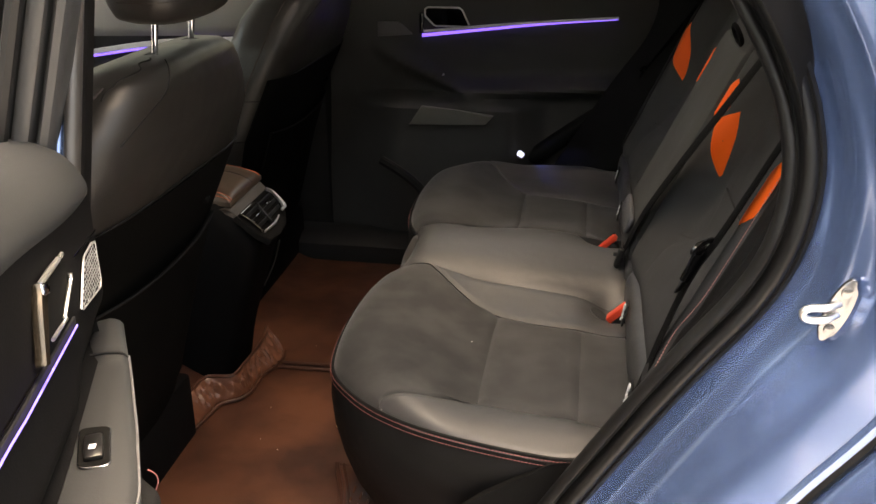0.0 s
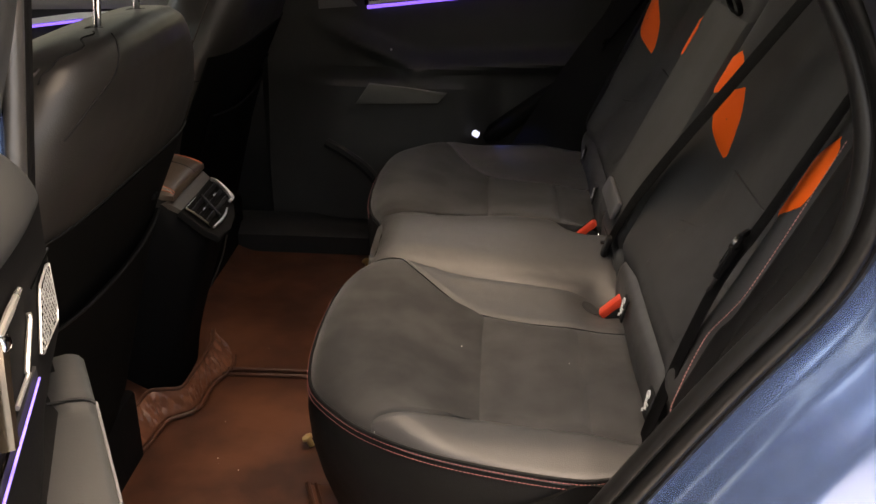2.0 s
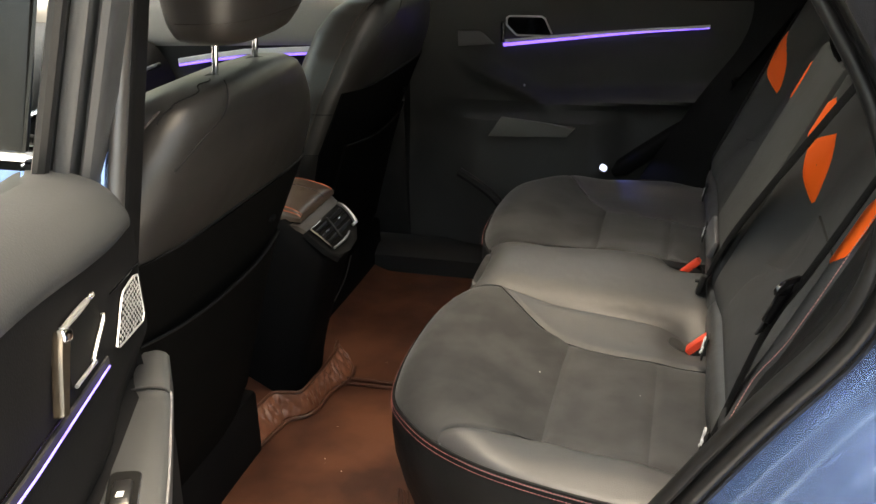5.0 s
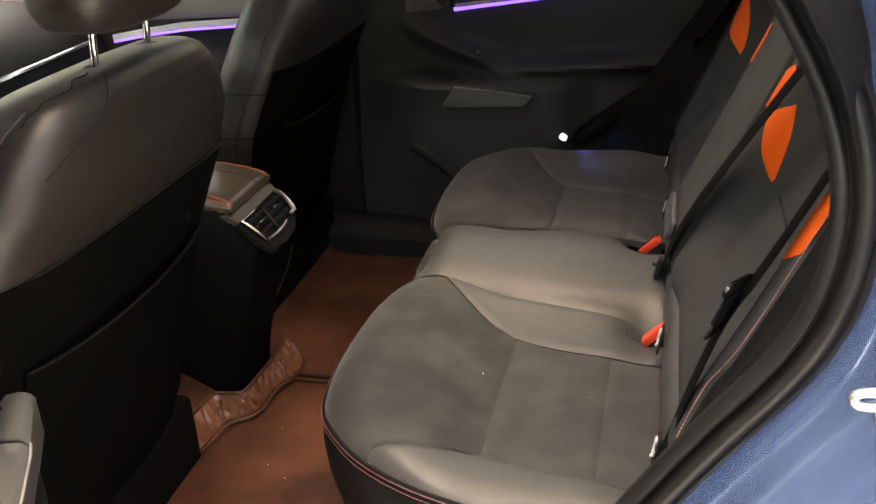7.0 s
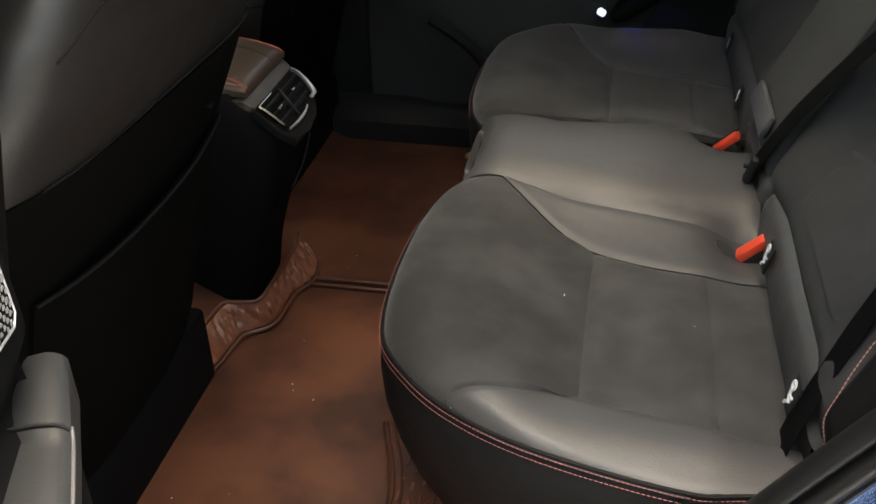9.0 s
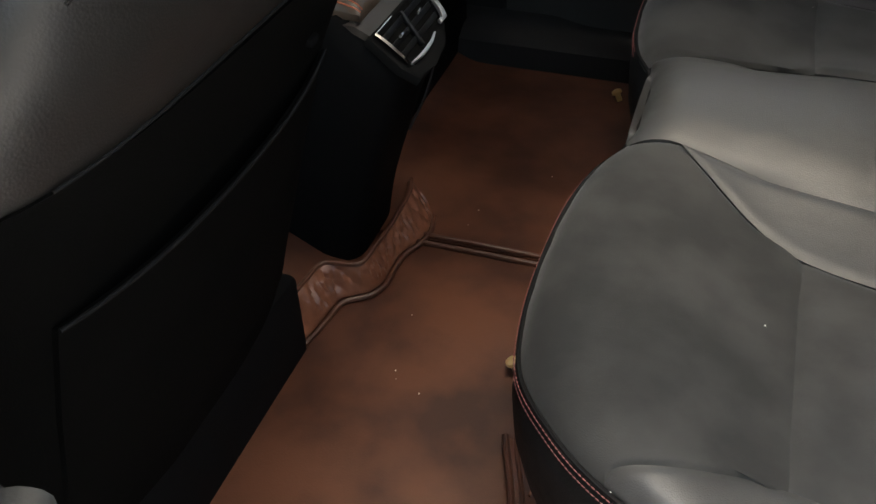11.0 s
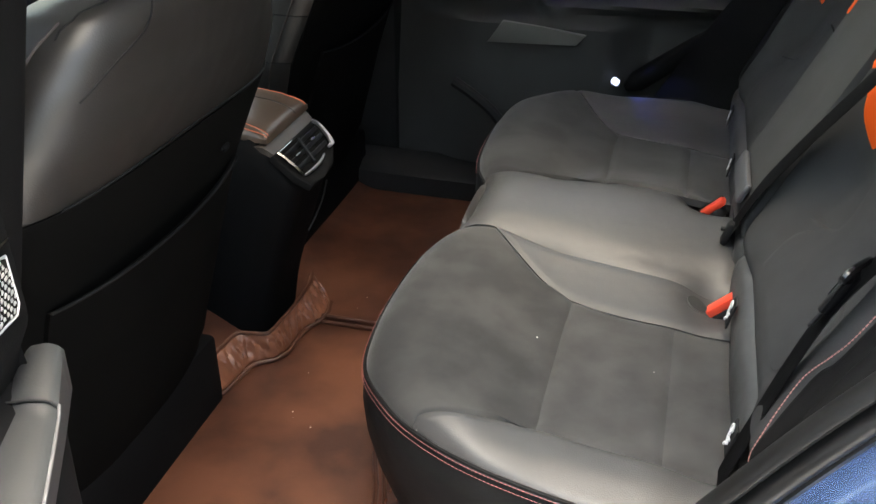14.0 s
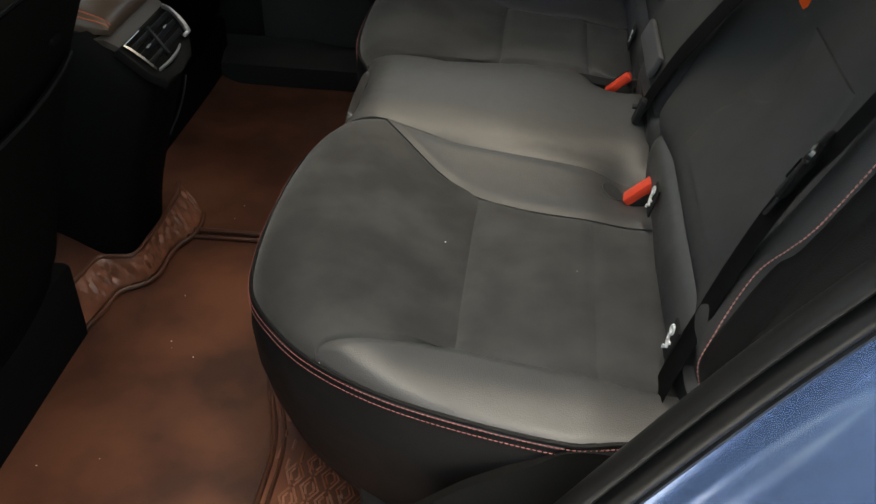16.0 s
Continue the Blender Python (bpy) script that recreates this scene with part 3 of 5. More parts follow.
stop = solo("seat_catch", prism([(0.058, 2.045, 0.700), (0.058, 2.058, 0.700), (0.058, 2.052, 0.722)], (0.012, 0, 0), bevel=0.002), SILVER, "small steel anchor beside the far seat", "anchor")

rnd = random.Random(11)


def specks(spots, parent, size=0.0011):
    b = bmesh.new()
    for x, y, z in spots:
        r = size * rnd.uniform(0.6, 1.3)
        bmesh.ops.create_icosphere(b, subdivisions=1, radius=r, matrix=Matrix.Translation((x, y, z + r * 0.4)) @ Matrix.Diagonal((1, rnd.uniform(0.6, 1.6), 0.6, 1)))
    return tagged(part("dust_speck", b, DUST, parent, "pale dust specks"), kind="stuff")


DUST = material("pale_dust", (0.6, 0.58, 0.54), 0.9, bump=0)
spots = [(-0.235, 0.962)] + [(rnd.uniform(-0.28, 0.02), rnd.uniform(1.0, 1.3)) for _ in range(2)] + [(rnd.uniform(-0.25, 0.0), rnd.uniform(1.65, 1.95)) for _ in range(1)]
specks([(x, y, float(seat_z(x, y))) for x, y in spots], bench, 0.0009)

# ---- the car's floor, mats and sills ----
floor = solo("floor", rbox((3.0, 1.46, 0.02), (-0.9, C, 0.395), 0), CARPET, "black carpeted car floor", "floor", kind="structure")
GZ = 0.424


def mat_top(x, y):
    return GZ + 0.0016 * np.sin(np.asarray(x) * 17 + 2 * np.asarray(y)) * np.cos(np.asarray(y) * 13) + 0.05 * smooth(-0.66, -0.80, x)


def mat_piece(y0, y1, nu=40, nv=40):
    x = np.linspace(-0.84, -0.18, nu)[:, None] + 0 * np.linspace(0, 1, nv)[None]
    y = y0 + (y1 - y0) * np.linspace(0, 1, nv)[None] + 0 * x
    return sheet(np.dstack([x, y, mat_top(x, y)]), (0, 0, -0.012))


near_mat = thing("floor_mat", "brown leather floor mat with piped edges and dust specks", "floor mat", "floor mats")
part("mat_surface", mat_piece(0.86, 1.512), MAT, near_mat)
far_mat = thing("floor_mat", "brown leather floor mat on the far footwell", "floor mat", "floor mats")
part("mat_surface", mat_piece(1.520, 2.06), MAT, far_mat)
for m_, yy in ((near_mat, 1.507), (far_mat, 1.525)):
    xs = np.linspace(-0.60, -0.19, 40)
    part("edge_piping", tube([(x, yy, float(mat_top(x, yy)) + 0.003) for x in xs], 0.004, 8), MAT, m_)
MAT_LIP = material("quilted_brown_leather", (0.19, 0.075, 0.042), 0.42, grain=90, bump=0.18, stain=30, alt=(0.11, 0.04, 0.022), dist=0.004)
LIP_IN = curve([(-0.592, 1.575), (-0.585, 1.54), (-0.590, 1.507), (-0.603, 1.477), (-0.605, 1.439), (-0.605, 1.411), (-0.612, 1.391), (-0.621, 1.380), (-0.637, 1.369), (-0.648, 1.355), (-0.652, 1.325), (-0.660, 1.27), (-0.680, 1.18)], 110)
LIP_TOP = curve([(-0.630, 1.592), (-0.621, 1.56), (-0.619, 1.524), (-0.618, 1.48), (-0.621, 1.430), (-0.622, 1.405), (-0.626, 1.390), (-0.636, 1.384), (-0.655, 1.381), (-0.676, 1.372), (-0.682, 1.33), (-0.690, 1.27), (-0.705, 1.18)], 110)


def lip():
    v = np.linspace(0, 1, 26)[None, :]
    xy = LIP_IN[:, None] * (1 - v[..., None]) + LIP_TOP[:, None] * v[..., None]
    s = np.linspace(0, 1, 110)[:, None]
    quilt = 0.0045 * np.abs(np.sin((s * 17 + v * 1.2) * math.pi)) ** 0.6 * np.abs(np.sin((s * 17 - v * 1.2) * math.pi)) ** 0.6 * np.sin(v * math.pi) ** 0.3
    pleat = 0.0025 * np.sin(s * 190 + 5 * v + 3 * np.sin(s * 31)) * np.sin(v * math.pi)
    z = GZ + 0.002 + 0.044 * v ** 0.85 + quilt * 0.5
    return sheet(np.dstack([xy + (quilt + pleat)[..., None] * np.array([0.8, -0.5]), z]), (-0.008, 0, -0.008))


part("raised_edge", lip(), MAT_LIP, near_mat, "quilted brown leather raised mat edge")
part("edge_piping", tube(np.column_stack([LIP_IN + (0.006, -0.006), np.full(110, GZ + 0.004)]), 0.0035, 8), MAT, near_mat)
part("edge_piping", tube(np.column_stack([LIP_TOP, np.full(110, GZ + 0.047)]), 0.0035, 8), MAT, near_mat)

# the embossed flap beside the sill
flap = thing("mat_flap", "embossed brown leather mat flap under the cushion's corner", "floor mat")
FL = [(-0.372, 1.20), (-0.338, 1.10), (-0.333, 1.0), (-0.32, 0.84), (-0.205, 0.84), (-0.215, 1.05), (-0.22, 1.2)]
# The mat's brown, made lighter here for the daylight near the door.
part("flap_surface", prism([(x, y, GZ + 0.004) for x, y in FL], (0, 0, 0.008), bevel=0.003), material("lit_brown_leather", (0.17, 0.066, 0.038), 0.34, grain=500, bump=0.15, stain=14, alt=(0.10, 0.036, 0.02), kind="voronoi"), flap)
bm = tube([(x, y, GZ + 0.013) for x, y in curve(FL[:3], 30)], 0.004, 8)
tube([(x + 0.012, y, GZ + 0.013) for x, y in curve(FL[:3], 30)], 0.003, 8, bm)
part("edge_piping", bm, MAT, flap)
EMBOSS = material("light_brown_emboss", (0.27, 0.12, 0.075), 0.28, grain=500, bump=0.1)
bm = bmesh.new()
for i in range(9):
    for j in range(3):
        rbox((0.0030, 0.016, 0.004), (-0.326 + i * 0.014, 1.138 - j * 0.030 - (i % 2) * 0.013, GZ + 0.0135), 0.001, bm=bm)
tagged(part("embossed_dashes", bm, EMBOSS, flap, "pale embossed dashes"), kind="stuff")
bm = bmesh.new()
for i in range(7):
    for j in range(6):
        x, y, z = -0.300 + i * 0.021, 0.872 + j * 0.036 + (i % 2) * 0.018, GZ + 0.0135
        for r in (0.0175, 0.0095):
            g = 0.0022
            tube([(x - g, y + r * 0.92, z), (x - r * 0.62, y + g, z), (x - g, y - r * 0.92, z)], 0.0014, 6, bm)
            tube([(x + g, y - r * 0.92, z), (x + r * 0.62, y - g, z), (x + g, y + r * 0.92, z)], 0.0014, 6, bm)
tagged(part("embossed_pattern", bm, EMBOSS, flap, "pale embossed lattice"), kind="stuff")


def stud(x, y, z, yaw):
    s = thing("mat_stud", "brass snap stud holding the floor mat", "fastener", "mat studs")
    m = pose(x, y, z, 0, -25, yaw)
    part("head", tube([Vector(m @ Vector((0, 0, k))) for k in (0, 0.004, 0.006)], [0.009, 0.0085, 0.005], 20), GOLD, s)
    part("shank", tube([Vector(m @ Vector((0, 0, k))) for k in (-0.015, 0)], 0.005, 12), GOLD, s)


stud(-0.393, 1.307, 0.440, 0)
stud(-0.393, 1.986, 0.440, 0)
spots = [(rnd.uniform(-0.66, -0.40), rnd.uniform(0.9, 1.45)) for _ in range(12)] + [(rnd.uniform(-0.58, -0.42), rnd.uniform(1.55, 1.8)) for _ in range(3)]
specks([(x, y, float(mat_top(x, y))) for x, y in spots], near_mat, 0.0009)
heel = solo("seat_riser", rbox((0.30, 1.04, 0.20), (-0.06, C, 0.50), 0.02), CARPET, "black carpeted riser under the rear seat", "seat base")
sill = solo("sill_near", sheet(np.array([[(x, y, z) for y, z in ((0.70, 0.38), (0.715, 0.43), (0.74, 0.445), (0.80, 0.447), (0.83, 0.44), (0.84, 0.39))] for x in np.linspace(-1.4, 0.12, 30)]), (0, 0, -0.02)), PLASTIC, "black plastic door sill", "sill", kind="structure")
fsill = solo("sill_far", sheet(np.array([[(x, y, z) for y, z in ((2.05, 0.40), (2.06, 0.465), (2.09, 0.482), (2.17, 0.482), (2.22, 0.46))] for x in np.linspace(-1.4, 0.12, 30)]), (0, 0, -0.02)), PLASTIC, "black plastic far door sill", "sill", kind="structure")

# side trim between the cushion, the backrest and the seal
wheel = thing("wheel_arch_trim", "black plastic trim beside the rear seat", "car trim")
jamb = curve([(0.078, 1.34), (0.147, 1.240), (0.182, 1.180), (0.202, 1.120), (0.207, 1.072), (0.199, 1.012), (0.174, 0.955), (0.129, 0.891), (0.080, 0.814), (0.005, 0.688), (-0.06, 0.575), (-0.11, 0.51), (-0.17, 0.485)], 181)
for _ in range(30):
    jamb[1:-1] = (jamb[:-2] + 2 * jamb[1:-1] + jamb[2:]) / 4
jn = np.stack([-np.gradient(jamb[:, 1]), np.gradient(jamb[:, 0])], 1)
jn /= np.linalg.norm(jn, axis=1)[:, None]


def tumble(p):
    """The body side leans in towards the roof, away from the middle of the opening."""
    x, y, z = p
    d = 0.42 * max(0.0, z - 1.02) ** 1.25
    k = 1 + d / 0.85
    return (x * k, y + d, 1.35 - (1.35 - z) * k)


def swept(profile):
    """A profile of (outward, y) swept along the door opening."""
    return np.array([[tumble((x + k * a, y, z + k * b)) for k, y in profile] for (x, z), (a, b) in zip(jamb, jn)])


def pressed(profile):
    """The same for the painted steps, which crowd together towards the roof."""
    out = []
    for (x, z), (a, b) in zip(jamb, jn):
        f = 0.62 + 0.38 * float(smooth(1.16, 0.95, z))
        out.append([tumble((x + (0.008 + (k - 0.008) * f) * a, y, z + (0.008 + (k - 0.008) * f) * b)) for k, y in profile])
    return np.array(out)


rows = []
for x, z in jamb:
    xb = 0.075 + 0.403 * (z - 0.745) / 0.915
    xb += 0.015 - 0.05 * float(smooth(0.78, 0.68, z))
    rows.append([(x + 0.004 + (xb - x - 0.004) * float(smooth(0.0, 1.0, k)) - 0.013 * math.sin(math.pi * min(1, k * 1.15)) ** 1.4 * float(smooth(1.14, 1.04, z)), 0.858 + (0.018 + 0.072 * float(smooth(0.77, 0.90, z))) * k, z + 0.01 * k) for k in np.linspace(0, 1, 18)])
part("trim_shell", grid(rows), LEATHER_DARK, wheel, "black leather side pad between backrest and seal")
edge_line = curve([(0.06, 0.900, 0.69), (0.028, 0.898, 0.700), (-0.010, 0.896, 0.700), (-0.036, 0.894, 0.684), (-0.071, 0.892, 0.662), (-0.103, 0.890, 0.641), (-0.15, 0.888, 0.60)], 40)
part("lower_trim", sheet([[p + np.array((0.8, -0.12 * min(k, 0.3), -0.6)) * k * 0.12 for k in (0, 0.04, 0.3, 1)] for p in edge_line], (0.003, 0.012, 0)), TRIM_DARK, wheel, "black plastic trim under the cushion's corner")
far_trim = thing("wheel_arch_trim", "black plastic trim beside the far side of the rear seat", "car trim")
part("trim_shell", grid(mir(swept([(-0.06, 0.83), (-0.03, 0.875), (0.0, 0.915), (0.04, 0.945), (0.10, 0.955)]))), TRIM_DARK, far_trim)

seal = thing("door_seal", "black rubber seal round the rear door opening", "door seal")
sp = curve([(0.013, 0.846), (0.011, 0.836), (0.004, 0.831), (-0.002, 0.835), (-0.0045, 0.845), (-0.007, 0.846), (-0.009, 0.839), (-0.014, 0.837), (-0.019, 0.843), (-0.019, 0.855), (-0.012, 0.864), (0.008, 0.864), (0.014, 0.854)], 44)
part("bulb", grid(swept([tuple(p) for p in sp]), loop_v=True), RUBBER, seal)
part("lip", grid(swept([(0.006, 0.842), (0.013, 0.834), (0.017, 0.836), (0.013, 0.846)]), loop_v=True), RUBBER, seal)

# ---- painted body round the opening ----
bodyside = thing("car_body", "metallic blue painted rear door frame and quarter panel", "car body")
prof = curve([(0.004, 0.852), (0.014, 0.8445), (0.030, 0.8395), (0.036, 0.832), (0.042, 0.815), (0.052, 0.797), (0.062, 0.790), (0.070, 0.780), (0.076, 0.768), (0.095, 0.760), (0.122, 0.750)], 80)
for _ in range(40):
    prof[1:-1] = (prof[:-2] + 2 * prof[1:-1] + prof[2:]) / 4
part("door_jamb", grid(pressed([tuple(p) for p in prof])), PAINT, bodyside, "blue painted door jamb")
prof = curve([(0.122, 0.752), (0.128, 0.742), (0.134, 0.744), (0.138, 0.752), (0.142, 0.744), (0.15, 0.727), (0.165, 0.715), (0.20, 0.705), (0.28, 0.700), (0.5, 0.705)], 50)
part("quarter_panel", grid(pressed([tuple(p) for p in prof])), PAINT, bodyside, "blue painted quarter panel edge")
part("edge_seal", grid(pressed([(0.132, 0.752), (0.132, 0.742), (0.136, 0.739), (0.141, 0.742), (0.141, 0.752)])), RUBBER, bodyside, "thin black edge seal")

striker = thing("door_striker", "bright steel door striker bolted to the jamb", "striker")
SX, SY, SZ = 0.239, 0.790, 0.980
base = [(SX + 0.011 * math.cos(w) + 0.009 * math.sin(w), SY - 0.002, SZ + 0.032 * math.sin(w)) for w in np.linspace(0, 2 * math.pi, 28, endpoint=False)]
part("plate", prism(base, (0, -0.005, 0), bevel=0.002), STEEL, striker)
for dz in (-0.019, 0.019):
    part("bolt", tube([(SX + dz * 0.26, SY - 0.006, SZ + dz), (SX + dz * 0.26, SY - 0.009, SZ + dz), (SX + dz * 0.26, SY - 0.010, SZ + dz)], [0.0055, 0.005, 0.002], 14), STEEL, striker)
part("loop", tube(curve([(SX, SY - 0.006, SZ + 0.007), (SX - 0.012, SY - 0.016, SZ + 0.007), (SX - 0.028, SY - 0.018, SZ + 0.006), (SX - 0.033, SY - 0.018, SZ + 0.001), (SX - 0.028, SY - 0.018, SZ - 0.005), (SX - 0.012, SY - 0.016, SZ - 0.005), (SX, SY - 0.006, SZ - 0.004)], 40), 0.0036, 12), BRIGHT, striker, "polished steel loop")

# ---- B-pillar between the doors ----
pillar = thing("door_pillar", "middle pillar with blue flange, black trim and rubber seal", "car body")


def upright(plan, z0, z1, n=24):
    """A section carried up the pillar, which leans in above the window line."""
    return np.array([[(x - 0.0088 - 0.08 * (q - 1.1), y - 0.0055 + 0.48 * max(-0.20, q - 1.1), q) for x, y in plan] for q in np.linspace(z0, z1, n)])


FLANGE = curve([(-0.480, 0.712), (-0.463, 0.699), (-0.450, 0.692), (-0.4455, 0.692), (-0.4425, 0.6965)], 16)
part("flange", grid(upright(FLANGE, 1.112, 1.62)), PAINT, pillar, "blue painted pillar flange")
# Lower flange coloured black, added to keep the gap behind the door dark.
part("dark_flange", grid(upright(FLANGE, 0.42, 1.110)), TRIM_DARK, pillar, "lower pillar flange coloured black to keep the door gap dark")
SEAL_GREY = material("satin_black_rubber", (0.035, 0.034, 0.034), 0.35, spec=0.7, grain=300, bump=0.08, stain=10)
part("seal", grid(upright([tuple(q) for q in curve([(-0.4425, 0.6975), (-0.441, 0.692), (-0.436, 0.689), (-0.431, 0.692), (-0.4295, 0.699), (-0.432, 0.707), (-0.438, 0.709)], 18)], 1.075, 1.62), loop_v=True), SEAL_GREY, pillar, "grey-black rubber seal")
part("trim", grid(upright([tuple(q) for q in curve([(-0.436, 0.706), (-0.434, 0.713), (-0.437, 0.724), (-0.447, 0.747), (-0.460, 0.775), (-0.470, 0.795), (-0.478, 0.806), (-0.492, 0.814), (-0.52, 0.818), (-0.60, 0.818)], 40)], 0.40, 1.62)), TRIM_SHADED, pillar, "black plastic inner pillar trim")

# ---- closed front door, seen from outside past the pillar ----
front_door = thing("front_door", "closed blue front door with a dark window", "car door")
zz = [(0.668, 0.45), (0.640, 0.55), (0.625, 0.75), (0.628, 0.95), (0.640, 1.08), (0.652, 1.115), (0.668, 1.138)]
part("door_skin", grid([[(x, y, z) for y, z in curve(zz, 30)] for x in np.linspace(-1.55, -0.49, 12)]), PAINT, front_door)
part("belt_trim", rbox((1.06, 0.014, 0.012), (-1.02, 0.672, 1.152), 0.003), CHROME, front_door, "bright belt-line trim")
part("belt_rubber", rbox((1.06, 0.010, 0.008), (-1.02, 0.674, 1.1635), 0.002), RUBBER, front_door, "black belt-line rubber")
part("window_pane", rbox((1.04, 0.005, 0.40), (0, 0, 0), 0.001, pose(-1.04, 0.735, 1.355, -21, 0, 0)), SIDE_GLASS, front_door, "tinted reflective window pane")
part("window_frame", rbox((0.05, 0.012, 0.43), (0, 0, 0), 0.003, pose(-0.515, 0.730, 1.36, -21, 0, 0)), GLOSS_TRIM, front_door, "black window frame")

# ---- the open rear door ----
rear_door = thing("rear_door", "open rear door with black trim, chrome handle and armrest", "car door")
DM = pose(-0.43, 0.70, 0, 0, 0, -70)


def door_part(name, bm, mat, label="", parent=None):
    bm.transform(DM)
    return part(name, bm, mat, parent or rear_door, label)


def bent(profile, u0, u1, n=30):
    """A section of the door, the same along its length, rounded off at the hinge end."""
    rows = []
    for u in np.linspace(u0, u1, n):
        k = max(0.0, 1 - (u - u0) / 0.03) ** 2
        rows.append([(u, y - 0.012 * k, z) for y, z in profile])
    return rows


upper = curve([(-0.005, 1.085), (-0.001, 1.094), (-0.003, 1.105), (-0.010, 1.118), (-0.022, 1.130), (-0.042, 1.139), (-0.064, 1.143), (-0.088, 1.141), (-0.092, 1.131)], 40)
rows = []
for u in np.r_[0.0, 0.003, 0.007, 0.012, 0.018, np.linspace(0.026, 0.95, 40)]:
    k = max(0.0, 1 - u / 0.022) ** 2
    rows.append([(u, y - 0.006 * k, z + 0.045 * smooth(0.0, 0.35, u) - 0.012 * k) for y, z in upper])
door_part("upper_trim", sheet(rows, (0, -0.004, -0.006)), material("grey_door_leather", (0.022, 0.0235, 0.025), 0.55, spec=0.25, grain=600, bump=0.12, kind="voronoi", vary=0.06), "grey leather door shoulder")
panel_prof = curve([(-0.004, 1.088), (-0.005, 1.06), (-0.005, 1.03), (-0.005, 0.99), (-0.006, 0.955), (-0.010, 0.94)], 20)
rows = []
for u in np.linspace(0.0, 0.95, 30):
    rows.append([(u, y - 0.013 * smooth(0.99, 0.95, z) * (1 - smooth(0.04, 0.16, u)), z + (0.045 * smooth(0.0, 0.35, u)) * (z > 1.07) + 0.02 * smooth(0, 0.4, u) * (z <= 1.07)) for y, z in panel_prof])
door_part("centre_panel", grid(rows), TRIM_SHADED)
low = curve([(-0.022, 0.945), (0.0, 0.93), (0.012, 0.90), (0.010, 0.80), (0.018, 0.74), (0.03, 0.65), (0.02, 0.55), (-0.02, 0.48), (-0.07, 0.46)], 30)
door_part("lower_panel", grid(bent(low, 0.0, 0.95)), TRIM_SHADED)
outer = curve([(-0.092, 1.128), (-0.105, 1.10), (-0.125, 1.0), (-0.135, 0.8), (-0.125, 0.6), (-0.10, 0.47), (-0.07, 0.46)], 30)
rows = [[(u, y, z + 0.045 * smooth(0.0, 0.35, u) * (z > 1.05)) for y, z in outer] for u in np.linspace(0.0, 0.95, 30)]
door_part("outer_skin", grid(rows), PAINT, "blue painted outer skin")
for u in (0.0, 0.95):
    ring = [(u, y - (0.02 if u == 0 and y > -0.06 else 0), z) for y, z in list(low) + list(outer[::-1]) + list(upper[::-1]) + list(panel_prof)]
    b = bmesh.new()
    b.faces.new([b.verts.new(p) for p in ring])
    bmesh.ops.triangulate(b, faces=b.faces[:])
    door_part("edge_panel", b, PLASTIC if u == 0 else PAINT, "door edge")
# handle, grille and light line
HF = [(0.209, 0.0, 1.090), (0.170, 0.0, 1.0855), (0.136, 0.0, 1.081), (0.129, 0.0, 1.070), (0.128, 0.0, 1.057), (0.164, 0.0, 1.0415), (0.170, 0.0, 1.0405), (0.207, 0.0, 1.0445)]
bm = tube([(0.2123, -0.0005, 1.0917), (0.18, -0.0005, 1.0885), (0.142, -0.0005, 1.0845)], [0.0020, 0.0026, 0.0018], 8)
tube([(u, -0.0005, z) for u, z in curve([(0.1285, 1.062), (0.130, 1.0575), (0.148, 1.0505), (0.1655, 1.0430)], 14)], 0.0017, 8, bm)
tube([(0.161, -0.0005, 1.0397), (0.206, -0.0005, 1.0455)], 0.0015, 8, bm)
door_part("handle_frame", bm, BRIGHT, "chrome frame round the handle recess")
door_part("handle_recess", prism([(u, -0.0060, z) for u, y, z in HF], (0, 0.0032, 0)), BLACK_HOLE, "black handle recess")
door_part("lower_edge", tube([(0.236, 0.000, 1.0435), (0.29, 0.000, 1.051), (0.36, 0.000, 1.059), (0.46, 0.0, 1.068)], 0.0009, 6), DARK_CHROME, "thin bright edge over the light line")
SMOKED = material("smoked_chrome", (0.14, 0.118, 0.092), 0.22, 0.9, bump=0, vary=0.1)
lev = curve([(0.2085, -0.003, 1.0895), (0.2110, -0.002, 1.0860), (0.222, -0.001, 1.075), (0.233, 0.0, 1.061), (0.2445, 0.001, 1.0465)], 36)
door_part("handle_lever", ribbon(lev, (1.0, 0.0, 0.45), [0.0185 - 0.0065 * min(1.0, k / 30) for k in range(36)], 0.007), SMOKED, "polished chrome door lever")
door_part("lever_cap", rbox((0.018, 0.009, 0.010), (0, 0, 0), 0.004, pose(0.2095, -0.001, 1.0865, 0, -20, 0), seg=3), CHROME, "bright chrome lever cap")
GR = [(u - 0.003, z) for u, z in ((0.018, 1.043), (0.030, 1.047), (0.066, 1.049), (0.074, 1.045), (0.105, 1.019), (0.098, 1.0155), (0.024, 1.001), (0.017, 1.006))]
door_part("speaker_frame", tube([(u, -0.003, z) for u, z in GR + GR[:1]], 0.0011, 8), SILVER, "satin silver speaker frame")
cu, cz = np.mean(GR, 0)
door_part("speaker_mesh", prism([(cu + (u - cu) * 0.96, -0.0035, cz + (z - cz) * 0.93) for u, z in GR], (0, 0.001, 0)), BLACK_HOLE, "dark speaker mesh")
bm = bmesh.new()
rnd = random.Random(4)


def inside(u, z, poly):
    hit = False
    for (a, b), (c, d) in zip(poly, poly[1:] + poly[:1]):
        if (b > z) != (d > z) and u < (c - a) * (z - b) / (d - b) + a:
            hit = not hit
    return hit


